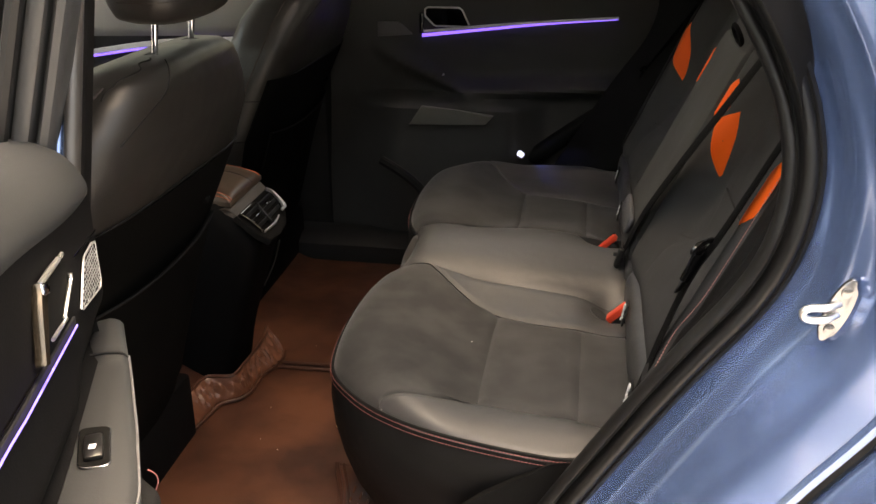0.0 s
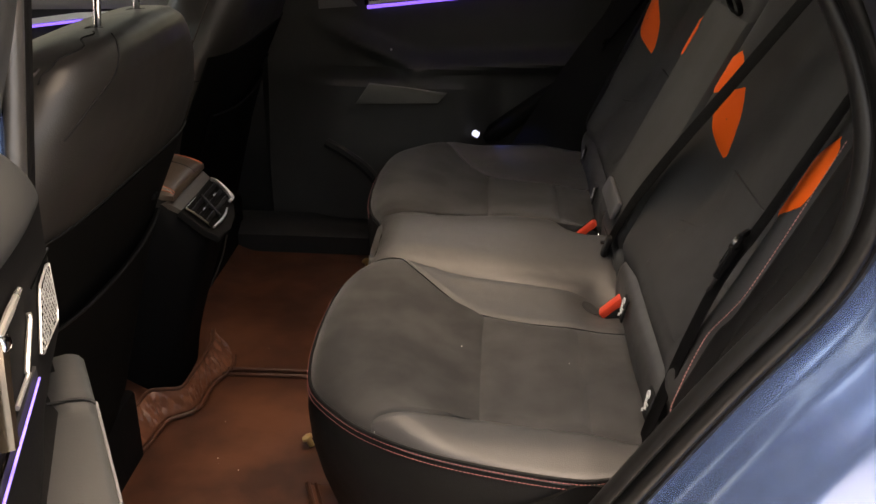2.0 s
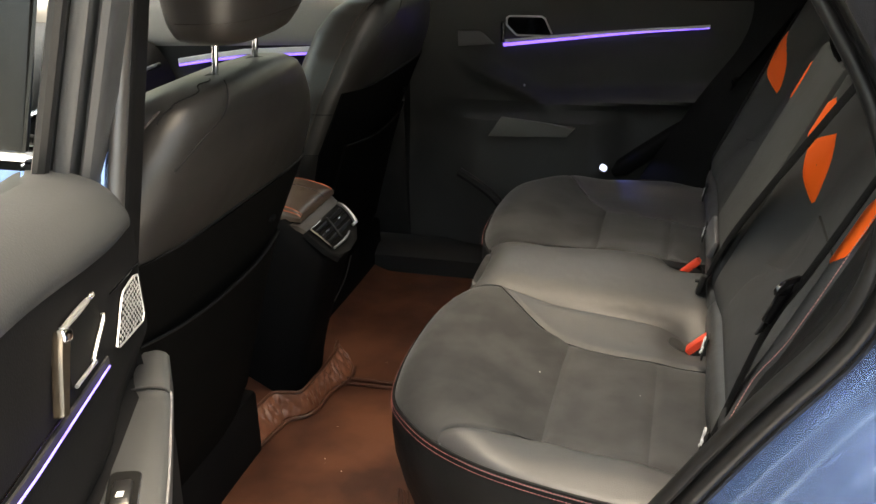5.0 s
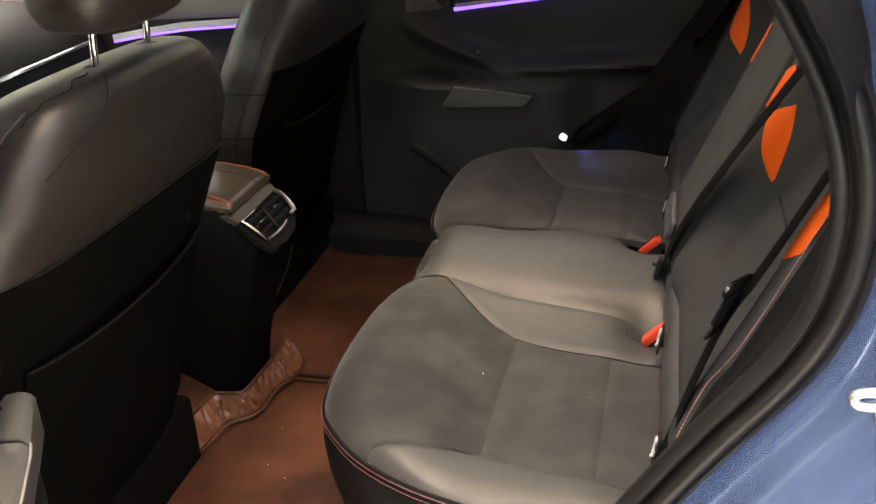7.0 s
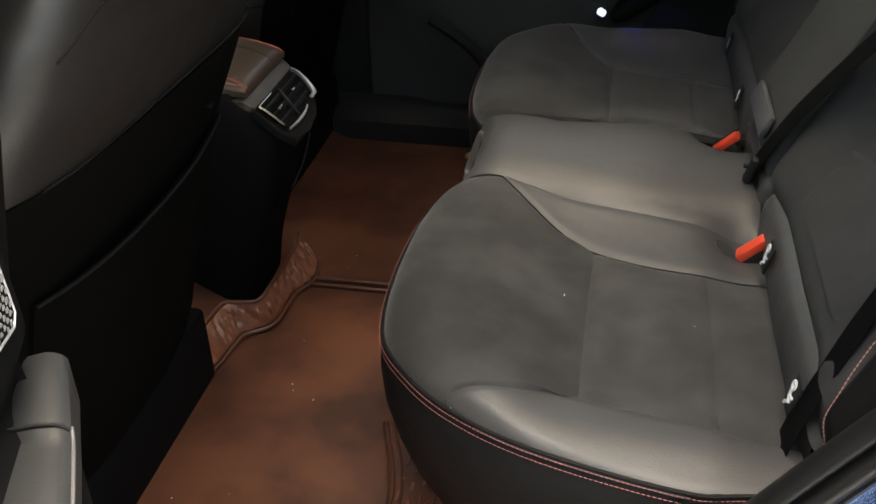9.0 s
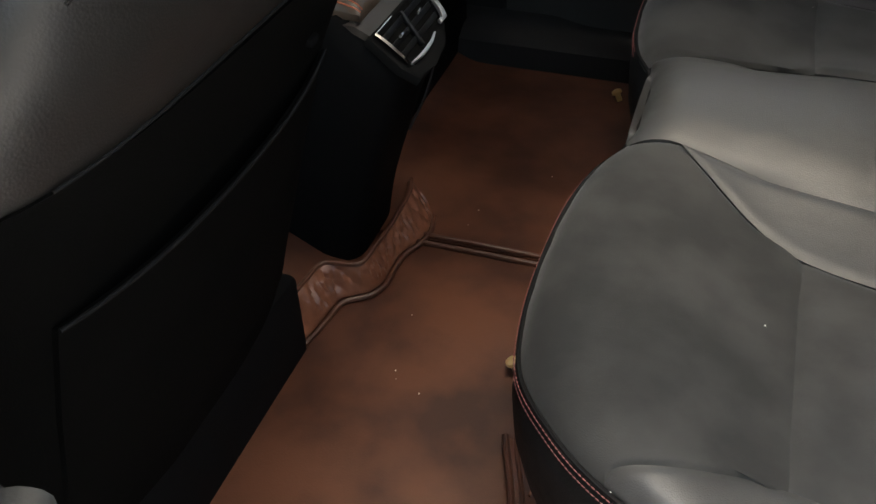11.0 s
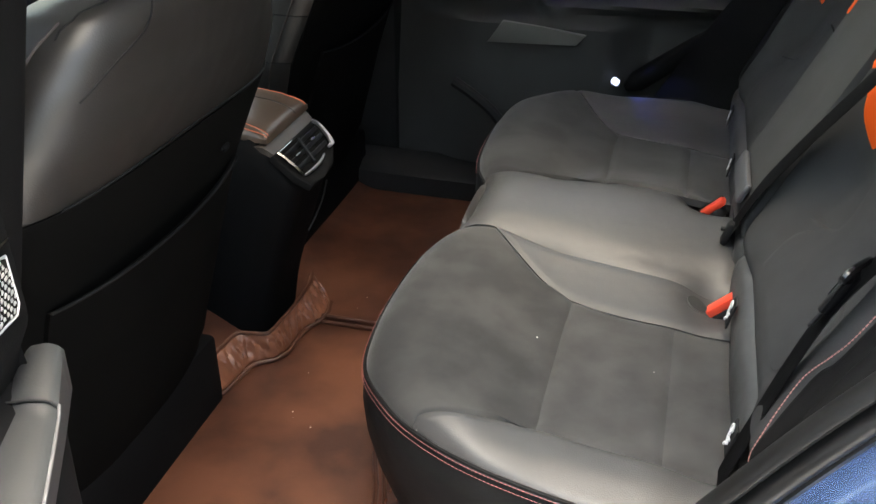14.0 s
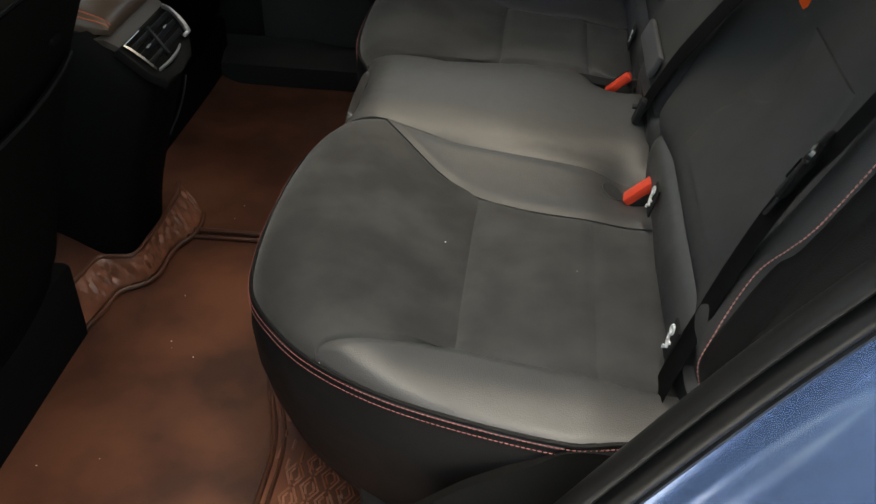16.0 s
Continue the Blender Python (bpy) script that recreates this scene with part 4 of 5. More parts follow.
GI = [(cu + (u - cu) * 0.93, cz + (z - cz) * 0.89) for u, z in GR]
for i in range(16):
    for j in range(12):
        u, z = 0.014 + i * 0.0066 + (j % 2) * 0.0033, 1.002 + j * 0.0042
        if inside(u, z, GI):
            w = rnd.uniform(0.0014, 0.0024)
            prism([(u - w, -0.0026, z - 0.0012), (u + w, -0.0026, z - 0.0012 + rnd.uniform(-0.0005, 0.0005)), (u + w * rnd.uniform(0.2, 1.0), -0.0026, z + 0.0013), (u - w * rnd.uniform(0.2, 1.0), -0.0026, z + 0.0013)], (0, 0.0007, 0), bm=bm)
tagged(door_part("speaker_dots", bm, SILVER, "silver pattern on the speaker mesh"), kind="stuff")
door_part("trim_line", tube([(0.006, -0.003, 1.051), (0.10, -0.003, 1.064)], 0.0012, 6), CHROME, "thin chrome line")
door_part("light_line", tube(curve([(0.132, -0.001, 1.019), (0.29, -0.001, 1.035), (0.40, -0.001, 1.046), (0.90, -0.001, 1.07)], 30), 0.0008, 8), GLOW, "blue-violet ambient light line")
door_part("light_channel", ribbon(curve([(0.125, -0.0045, 1.019), (0.29, -0.0045, 1.035), (0.40, -0.0045, 1.046), (0.90, -0.0045, 1.07)], 30), (0, 0, 1), 0.010, 0.003), PLASTIC, "black strip")
# armrest


def arm_rows():
    rows = []
    for u in np.linspace(-0.022, 0.55, 60):
        inner = 0.003 + 0.012 * float(np.interp(u, (-0.022, 0.04), (0, 1))) + float(np.interp(u, (0.04, 0.15, 0.235, 0.55), (0.0, 0.019, 0.031, 0.037)))
        back_ = -0.019 + 0.013 * smooth(0.0, 0.20, u)
        z = 0.947 - 0.005 * smooth(-0.01, 0.035, u) - 0.004 * smooth(0.036, 0.042, u)
        e = 0.006
        rows.append([(u, inner - 0.008, 0.88), (u, inner, 0.905), (u, inner + 0.001, z - e), (u, inner - 0.002, z - 0.002), (u, inner - e, z), (u, (inner + back_) / 2, z + 0.001), (u, back_, z - 0.001)])
    return rows


AR = arm_rows()
bm = sheet(AR, (0, -0.004, -0.004))
armrest = door_part("armrest", bm, material("grey_armrest", (0.023, 0.0245, 0.0262), 0.45, grain=600, bump=0.1, vary=0.06), "grey door armrest")
door_part("armrest_seam", tube([(0.039, y, z + 0.0006) for u, y, z in AR[6][2:]], 0.0012, 6), PLASTIC, "", armrest)
door_part("armrest_edge", tube([(u, y + 0.0005, z) for u, y, z in [r[2] for r in AR[6:]]], 0.0012, 6), PLASTIC_GREY, "", armrest)


def rr(u0, u1, y0, y1, r, z, n=5):
    pts = []
    for (cx, cy, a) in ((u1 - r, y1 - r, 0), (u0 + r, y1 - r, 90), (u0 + r, y0 + r, 180), (u1 - r, y0 + r, 270)):
        for k in range(n + 1):
            w = radians(a + 90 * k / n)
            pts.append((cx + r * math.cos(w), cy + r * math.sin(w), z))
    return pts


SW = [(u, y + 0.007 * (u - 0.16) / 0.05, z) for u, y, z in rr(0.158, 0.212, -0.006, 0.017, 0.006, 0.9390)]
door_part("switch_frame", tube(SW + SW[:1], 0.0011, 8), STEEL, "silver window switch frame", armrest)
door_part("switch_well", prism(SW, (0, 0, 0.0012)), BLACK_HOLE, "black switch well", armrest)
door_part("window_switch", rbox((0.030, 0.015, 0.007), (0, 0, 0), 0.003, pose(0.190, 0.0095, 0.9422, 0, 4, 8)), GLOSS_TRIM, "black window switch", armrest)
door_part("switch_symbol", rbox((0.006, 0.005, 0.0006), (0.194, 0.0097, 0.9460), 0.0, None), material("white_symbol", (0.7, 0.7, 0.7), 0.5, bump=0), "white window symbol", armrest)
bm = sheet([[(u, 0.035 + 0.03 * math.sin(k / 11 * math.pi), 0.80 - 0.02 * k / 11 + 0.02 * smooth(0.1, 0.3, u)) for k in range(12)] for u in np.linspace(0.12, 0.6, 12)], (0, 0, -0.02))
door_part("door_pocket", bm, PLASTIC_SOFT, "black door pocket edge")
pad = curve([(0.170, 0.034, 0.892), (0.25, 0.044, 0.895), (0.40, 0.050, 0.895), (0.60, 0.050, 0.890)], 30)
pull = door_part("pull_pad", tube(pad, [0.004, 0.010, *[0.016] * 28], 14), LEATHER_DARK, "black leather door pull pad")
door_part("piping", tube([(0.1700 + 0.004 * k * k, 0.0435 + 0.006 * (1 - k * k), 0.892 + 0.013 * k) for k in np.linspace(-1, 1, 24)], 0.0006, 6), STITCH, "thin red piping", pull)
# window of the open door
LEAN_IN = 0.27
FRAME_TRIM = material("dark_grey_frame", (0.032, 0.033, 0.0345), 0.45, grain=600, bump=0.1)
SECTION = [(0.016, -0.072), (0.026, -0.0689), (0.027, -0.061), (0.020, -0.0600), (0.018, -0.0585), (0.024, -0.0578), (0.0255, -0.055), (0.025, -0.048), (0.022, -0.0445), (0.006, -0.0435), (0.002, -0.0415), (0.004, -0.0390), (0.0125, -0.0382), (0.014, -0.036), (0.012, -0.0300), (0.008, -0.0275), (-0.004, -0.0255), (-0.03, -0.024)]
door_part("window_frame", sheet([[(u - 0.06 * (z - 1.13), y + LEAN_IN * (z - 1.13), z) for u, y in SECTION] for z in np.linspace(1.118, 1.62, 16)], (0, -0.004, 0)), FRAME_TRIM, "dark grey window frame upright")
door_part("frame_rubber", tube([(0.030 - 0.06 * (z - 1.13), -0.066 + LEAN_IN * (z - 1.13), z) for z in np.linspace(1.135, 1.60, 12)], 0.007, 8), RUBBER, "black glass run rubber")
door_part("belt_seal", tube([(u, -0.072, 1.136 + 0.045 * float(smooth(0.0, 0.35, u))) for u in np.linspace(0.04, 0.94, 20)], 0.006, 8), RUBBER, "black belt-line seal")
pane = door_part("window_pane", rbox((0.86, 0.004, 0.48), (0, 0, 0), 0.0, pose(0.50, -0.068 + LEAN_IN * 0.24, 1.37, -math.degrees(math.atan(LEAN_IN)), 0, 0)), GLASS, "clear door window pane")
pane.visible_shadow = False

# ---- front seats ----
PIPE = material("dull_red_piping", (0.026, 0.015, 0.012), 0.6, grain=900, bump=0.1)
SPINE = np.array([(0.45, -0.675, 0.19, 0.09), (0.52, -0.655, 0.20, 0.11), (0.62, -0.632, 0.215, 0.13), (0.75, -0.603, 0.255, 0.15), (0.85, -0.573, 0.270, 0.16), (0.98, -0.513, 0.266, 0.17), (1.035, -0.490, 0.250, 0.17),
                  (1.08, -0.478, 0.216, 0.165), (1.113, -0.474, 0.182, 0.145), (1.131, -0.476, 0.156, 0.115), (1.142, -0.481, 0.122, 0.075), (1.148, -0.488, 0.080, 0.04), (1.150, -0.495, 0.04, 0.02)])


def spine(z):
    return [float(np.interp(z, SPINE[:, 0], SPINE[:, k])) for k in (1, 2, 3)]


def seat_rear(y, z, lift=0.0):
    """A point on the rear of a front seat's back, y from its middle."""
    xr, hw, th = spine(z)
    c = min(1.0, abs(y) / hw) ** 1.7
    return (xr - th / 2 + th / 2 * max(0.0, 1 - c * c) ** 0.32 + lift, y, z)


def seat_shell(zs):
    rows = []
    for z in zs:
        xr, hw, th = spine(z)
        ring = []
        for w in np.linspace(0, 2 * math.pi, 56, endpoint=False):
            c, s = math.cos(w), math.sin(w)
            ring.append((xr - th / 2 + th / 2 * math.copysign(abs(s) ** 0.64, s), hw * math.copysign(abs(c) ** 0.588, c), z))
        rows.append(ring)
    bm = grid(rows, loop_v=True)
    bm.verts.ensure_lookup_table()
    bm.faces.new(bm.verts[:56])
    bm.faces.new(bm.verts[-56:])
    return bm


def headrest_mesh():
    rows = []
    for z, w, t, dx in ((1.186, 0.03, 0.02, 0.0), (1.187, 0.070, 0.045, 0.0), (1.195, 0.096, 0.062, 0.0), (1.212, 0.108, 0.074, 0.003), (1.24, 0.116, 0.080, 0.006), (1.28, 0.122, 0.080, 0.010), (1.33, 0.120, 0.074, 0.014), (1.37, 0.104, 0.06, 0.02), (1.385, 0.07, 0.04, 0.022), (1.388, 0.03, 0.01, 0.022)):
        rows.append([(-0.50 + dx + t * 0.75 * math.copysign(abs(math.sin(a)) ** 0.7, math.sin(a)), w * math.copysign(abs(math.cos(a)) ** 0.62, math.cos(a)) - 0.010, z + 0.10 * max(0.0, w * math.cos(a) - 0.03)) for a in np.linspace(0, 2 * math.pi, 48, endpoint=False)])
    rows = np.array(rows)
    q = []
    for k in np.linspace(0, len(rows) - 1, 30):
        i = min(int(k), len(rows) - 2)
        q.append(rows[i] * (1 - (k - i)) + rows[i + 1] * (k - i))
    bm = grid(q, loop_v=True)
    bm.verts.ensure_lookup_table()
    bm.faces.new(bm.verts[:48])
    bm.faces.new(bm.verts[-48:])
    return bm


def front_seat():
    s = thing("front_seat", "front seat in dark brown leather with red stitching, seen from behind", "car seat", "front seats")
    part("backrest", seat_shell(np.r_[np.linspace(0.70, 1.08, 28), np.linspace(1.09, 1.150, 16)]), LEATHER_BACK, s, "brown leather upper backrest")
    # The shell's lower part is coloured black to imitate shade near the floor.
    part("lower_backrest", seat_shell(np.linspace(0.45, 0.6995, 18)), TRIM_SHADED, s, "lower backrest coloured black for the shade near the floor")
    part("headrest", headrest_mesh(), LEATHER_BACK, s, "dark leather headrest")
    for y in (-0.05, 0.055):
        part("headrest_post", tube([(-0.520, y + 0.004, 1.11), (-0.504, y - 0.004, 1.21)], 0.0040, 14), CHROME, s, "chrome headrest post")
        part("post_guide", rbox((0.024, 0.020, 0.012), (-0.514, y, 1.143), 0.004), PLASTIC, s)
    ring = [(-0.4985 + 0.0585 * math.copysign(abs(math.sin(a)) ** 0.7, math.sin(a)), 0.111 * math.copysign(abs(math.cos(a)) ** 0.62, math.cos(a)) - 0.010, 1.2165 + 0.10 * max(0.0, 0.111 * math.cos(a) - 0.03)) for a in np.linspace(-0.2, math.pi + 0.2, 60)]
    tagged(part("stitching", stitches(ring, radius=0.0006), PIPE, s, "dull red headrest stitching"), kind="stuff")
    # the lower back: a black map pocket with welted edges
    zs = np.linspace(0.53, 0.975, 40)
    ys = np.linspace(-1, 1, 40)
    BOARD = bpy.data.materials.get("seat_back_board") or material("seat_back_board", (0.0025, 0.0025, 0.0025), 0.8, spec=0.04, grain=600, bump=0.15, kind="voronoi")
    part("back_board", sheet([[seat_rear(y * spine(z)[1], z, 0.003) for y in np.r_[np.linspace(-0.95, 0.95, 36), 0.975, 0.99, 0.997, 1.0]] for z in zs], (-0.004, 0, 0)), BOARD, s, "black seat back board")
    part("welt", tube([seat_rear(y * 0.205, 0.978 + 0.004 * math.cos(y * 2), 0.003) for y in ys], 0.0012, 8), LEATHER_DARK, s)
    zs = np.linspace(0.58, 0.842, 20)
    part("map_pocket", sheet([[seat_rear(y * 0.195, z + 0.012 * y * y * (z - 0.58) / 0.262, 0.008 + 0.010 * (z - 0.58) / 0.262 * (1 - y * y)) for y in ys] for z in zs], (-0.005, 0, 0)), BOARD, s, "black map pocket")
    part("pocket_edge", tube([seat_rear(y * 0.195, 0.842 + 0.012 * y * y, 0.009 + 0.010 * (1 - y * y)) for y in ys], 0.0018, 8), LEATHER_DARK, s)
    part("bag_hook", rbox((0.010, 0.016, 0.009), seat_rear(0.125, 0.90, 0.004), 0.003), TRIM_SHADED, s, "small grey bag hook")
    # seams
    inner_seam = curve([(-0.072, 1.1465), (-0.081, 1.140), (-0.090, 1.129), (-0.103, 1.116), (-0.145, 1.096), (-0.170, 1.082), (-0.186, 1.072)], 70)
    outer_seam = curve([(-0.075, 1.1485), (-0.104, 1.1445), (-0.133, 1.138), (-0.156, 1.130), (-0.172, 1.119)], 50)
    for line in (inner_seam, outer_seam):
        run = np.array([seat_rear(y, z, 0.0003) for y, z in line])
        for _ in range(12):
            run[1:-1] = (run[:-2] + 2 * run[1:-1] + run[2:]) / 4
        part("seam", tube(run, 0.0010, 6), LEATHER_DARK, s, "dark sewn seam")
    tagged(part("stitching", stitches([seat_rear(y + 0.005, z + 0.003, 0.0004) for y, z in inner_seam[6:]], radius=0.0004), PIPE, s, "red contrast stitching"), kind="stuff")
    for z in (0.934, 0.851):
        xr, hw, th = spine(z)
        ring = [(xr - th / 2 + th / 2 * math.copysign(abs(math.sin(w)) ** 0.64, math.sin(w)), hw * math.copysign(abs(math.cos(w)) ** 0.588, math.cos(w)), z + 0.004 * (w - 2.9)) for w in np.linspace(2.72, 3.6, 24)]
        part("seam", tube(ring, 0.0011, 6), LEATHER_DARK, s, "dark crosswise seam")
    for sgn in (-1, 1):
        path = []
        for z in np.r_[np.linspace(0.71, 1.08, 26), np.linspace(1.09, 1.13, 8)]:
            xr, hw, th = spine(z)
            path.append((xr - th * 0.42, sgn * (hw + 0.0005), z))
        part("side_piping", tube(path, 0.0016, 6), PIPE, s, "dull red piping along the seat's side")
    part("cushion", rbox((0.50, 0.44, 0.16), (-0.95, 0, 0.62), 0.05, seg=4), LEATHER_BACK, s, "dark leather seat cushion")
    part("seat_frame", rbox((0.46, 0.42, 0.14), (-0.88, 0, 0.475), 0.01), TRIM_SHADED, s, "black seat frame and rails")
    return s


fs = front_seat()
fs.matrix_basis = pose(0, 1.062, 0)
copy_thing(fs, pose(-0.06, 1.910, 0.0))

# ---- centre console ----
console = thing("centre_console", "centre console with tan armrest lid and rear air vents", "console")
CC = 1.512
prof = curve([(-0.640, 0.797), (-0.618, 0.783), (-0.588, 0.752), (-0.572, 0.728), (-0.576, 0.705), (-0.590, 0.66), (-0.61, 0.60), (-0.64, 0.50), (-0.655, 0.42)], 40)
rows = []
for x, z in prof:
    w = 0.090 - 0.010 * float(smooth(0.70, 0.45, z))
    rows.append([(x - 0.9, CC - w, z)] + [(x - 0.03 * (abs(k) ** 6) - (0.02 if abs(k) == 1 else 0), CC + w * k, z) for k in np.linspace(-1, 1, 21)] + [(x - 0.9, CC + w, z)])
part("console_body", grid(rows), TRIM_SHADED, console, sharp=60)


def lid_point(x, k):
    """The armrest lid's upper skin: x along the car, k across it from -1 to 1."""
    rise = np.interp(-x, (0.620, 0.6225, 0.628, 0.640, 0.660, 0.70, 0.80, 0.95), (0.0, 0.006, 0.0105, 0.0165, 0.0225, 0.0275, 0.031, 0.031))
    fall = 0.016 * max(0.0, (abs(k) - 0.80) / 0.20) ** 2 + 0.003 * k * k
    return (x, 1.520 + 0.081 * k, 0.7995 + max(0.0, rise - fall * min(1.0, rise / 0.02)))


def lid():
    xs = (-0.620, -0.6215, -0.624, -0.628, -0.634, -0.642, -0.652, -0.664, -0.68, -0.70, -0.74, -0.80, -0.88, -0.95)
    ks = (-1, -0.98, -0.94, -0.88, -0.80, -0.6, -0.3, 0, 0.3, 0.6, 0.80, 0.88, 0.94, 0.98, 1)
    return sheet([[lid_point(x, k) for k in ks] for x in xs], (0, 0, -0.008))


armlid = part("armrest_lid", lid(), TAN, console, "taupe brown leather armrest lid")
xs = np.linspace(-0.621, -0.94, 60)
part("piping", tube([np.array(lid_point(x, 0.91)) + (0, 0, 0.0014) for x in xs], 0.0016, 8), LID_RED, armlid, "orange-red piping")
for k in (-0.93, -0.86):
    part("seam", tube([np.array(lid_point(x, k)) + (0, 0, 0.0002) for x in xs], 0.0009, 6), LID_RED, armlid, "orange-red seam")
part("seam", tube([np.array(lid_point(x, 0.38 + 0.9 * (x + 0.62))) for x in xs], 0.0010, 6), PLASTIC, armlid, "dark seam")
part("lid_gap", rbox((0.20, 0.158, 0.006), (-0.726, 1.520, 0.7945), 0.002), PLASTIC, console, "black gap under the lid")
collar = sheet([[(x, 1.516 + w * k, z - 0.003 * abs(k) ** 4) for k in np.linspace(-1, 1, 15)] for x, z, w in ((-0.645, 0.7915, 0.083), (-0.626, 0.7915, 0.083), (-0.6215, 0.7895, 0.083), (-0.616, 0.7855, 0.081), (-0.603, 0.7755, 0.0765))], (0, 0, -0.010))
part("vent_collar", collar, material("taupe_plastic", (0.050, 0.040, 0.033), 0.42, grain=600, bump=0.1), console, "taupe collar above the vents")
VM = Matrix.Translation((-0.5815, 1.506, 0.7615)) @ pose(0, 0, 0, 0, 38, 0)


def vent_part(name, bm, mat, label="", parent=None):
    bm.transform(VM)
    return part(name, bm, mat, parent or console, label)


vent_part("vent_surround", prism([(-0.031, -0.079, -0.012), (-0.031, 0.080, -0.012), (0.004, 0.074, -0.012), (0.028, 0.056, -0.012), (0.046, 0.02, -0.012), (0.049, -0.03, -0.012), (0.046, -0.072, -0.012), (0.02, -0.082, -0.012)], (0, 0, 0.012), bevel=0.005), TRIM_DARK, "black vent surround")
vent_part("vent_well", prism([(-0.026, -0.069, 0.0), (-0.026, 0.069, 0.0), (0.020, 0.047, 0.0), (0.025, 0.01, 0.0), (0.027, -0.066, 0.0)], (0, 0, 0.001)), BLACK_HOLE, "black vent opening")
for x, y0, y1 in ((-0.016, -0.066, 0.062), (-0.002, -0.066, 0.056), (0.012, -0.066, 0.048)):
    vent_part("vent_slat", rbox((0.0075, y1 - y0, 0.0022), (0, 0, 0), 0.001, pose(x, (y0 + y1) / 2, 0.0035, 0, 22, 0)), GLOSS_TRIM, "black vent slat")
vent_part("vent_divider", rbox((0.050, 0.005, 0.006), (0, 0, 0), 0.0015, pose(0, -0.014, 0.005, 0, 0, -24)), GLOSS_TRIM)
for x, y in ((-0.004, -0.043), (-0.006, 0.020)):
    vent_part("vent_tab", rbox((0.0045, 0.014, 0.006), (x, y, 0.0075), 0.0018), STEEL, "small metal vent tab")
vent_part("vent_bracket", ribbon(curve([(-0.028, 0.068, 0.004), (-0.018, 0.066, 0.008), (0.0, 0.059, 0.010), (0.016, 0.050, 0.010), (0.022, 0.046, 0.008)], 24), (0.15, 1, 0.3), [0.0035 + 0.0045 * (k / 23) ** 1.5 for k in range(24)], 0.006), BRIGHT, "chrome vent bracket")
vent_part("bracket_foot", rbox((0.006, 0.020, 0.006), (0.021, 0.045, 0.007), 0.002, None), BRIGHT, "chrome bracket foot")
vent_part("vent_bracket", ribbon(curve([(-0.027, -0.071, 0.003), (-0.012, -0.0715, 0.005), (0.010, -0.0715, 0.005), (0.022, -0.070, 0.003)], 20), (0.1, 1, 0.4), 0.0042, 0.005), DARK_CHROME, "dark chrome vent bracket")
vent_part("vent_trim", tube([(-0.027, -0.068, 0.003), (-0.027, -0.020, 0.003)], 0.0010, 6), DARK_CHROME, "thin chrome line over the vents")
vent_part("vent_bar", ribbon(curve([(0.026, -0.066, 0.004), (0.0285, -0.04, 0.007), (0.028, -0.012, 0.007), (0.0245, 0.012, 0.005)], 24), (1, 0, 0.4), [0.0026 + 0.0016 * math.sin(k / 23 * 3.1) for k in range(24)], 0.004), BRIGHT, "chrome lower vent bar")
part("console_trim", tube(curve([(-0.582, C + 0.085, 0.675), (-0.594, C + 0.080, 0.63), (-0.612, C + 0.06, 0.585)], 20), 0.0018, 8), PLASTIC, console, "black trim line")

# ---- far rear door ----
far_door = thing("rear_door", "closed far rear door with black trim and a blue-violet light line", "car door")


def far_surf(x, z):
    """How near the far door's trim comes, at a place along and up."""
    y = 2.235 - 0.03 * (1 - smooth(0.60, 0.86, z)) + 0.01 * smooth(1.05, 1.15, z)
    ledge = np.exp(-((z - (0.852 + 0.06 * (x + 0.1))) / 0.020) ** 2) * smooth(-0.36, -0.26, x)
    slope_z = 0.915 - 0.42 * (x + 0.48)
    ramp = np.exp(-((z - slope_z) / 0.022) ** 2) * smooth(-0.56, -0.46, x) * (1 - smooth(-0.32, -0.24, x))
    y = y - 0.05 * ledge - 0.03 * ramp
    low = smooth(0.84, 0.80, z)
    return y - 0.065 * low * (1 - smooth(-0.20, -0.08, x)) * smooth(-0.66, -0.45, x)


xs, zs = np.linspace(-0.66, 0.22, 90), np.linspace(0.46, 1.12, 80)
rows = [[(x, float(far_surf(x, z)), z) for z in zs] for x in xs]
# Same black trim as on the near door, lightened to look lit.
TRIM_LIT = material("lightened_black_trim", (0.042, 0.042, 0.0412), 0.6, grain=600, bump=0.15, stain=5, kind="voronoi", spec=0.3)
part("door_trim", sheet(rows, (0, 0.02, 0)), TRIM_LIT, far_door)
part("upper_trim", sheet([[(x, y, z) for y, z in curve([(2.236, 1.085), (2.226, 1.10), (2.236, 1.125), (2.27, 1.135), (2.33, 1.13)], 14)] for x in np.linspace(-0.66, 0.30, 20)], (0, 0.004, -0.006)), PLASTIC_SOFT, far_door, "black leather door shoulder")
part("outer_skin", grid([[(x, y, z) for y, z in ((2.33, 1.14), (2.37, 0.9), (2.36, 0.6), (2.30, 0.44))] for x in np.linspace(-0.66, 0.35, 8)]), PAINT, far_door, "blue painted outer skin")
part("light_line", tube(curve([(-0.412, 2.226, 0.974), (-0.25, 2.226, 0.993), (-0.1, 2.226, 1.010), (0.063, 2.226, 1.024)], 30), [0.0042 - 0.0024 * k / 29 for k in range(30)], 8), GLOW, far_door, "blue-violet ambient light line")
part("trim_line", ribbon(curve([(-0.41, 2.226, 0.984), (-0.25, 2.226, 1.001), (-0.1, 2.226, 1.015), (0.064, 2.226, 1.0275)], 30), (0, 0, 1), 0.006, 0.006), PALE_METAL, far_door, "bright satin trim line")
hf = [(-0.404, 1.038), (-0.396, 1.043), (-0.32, 1.043), (-0.312, 1.038), (-0.295, 1.003), (-0.30, 0.998), (-0.375, 0.998), (-0.382, 1.0), (-0.404, 1.022)]
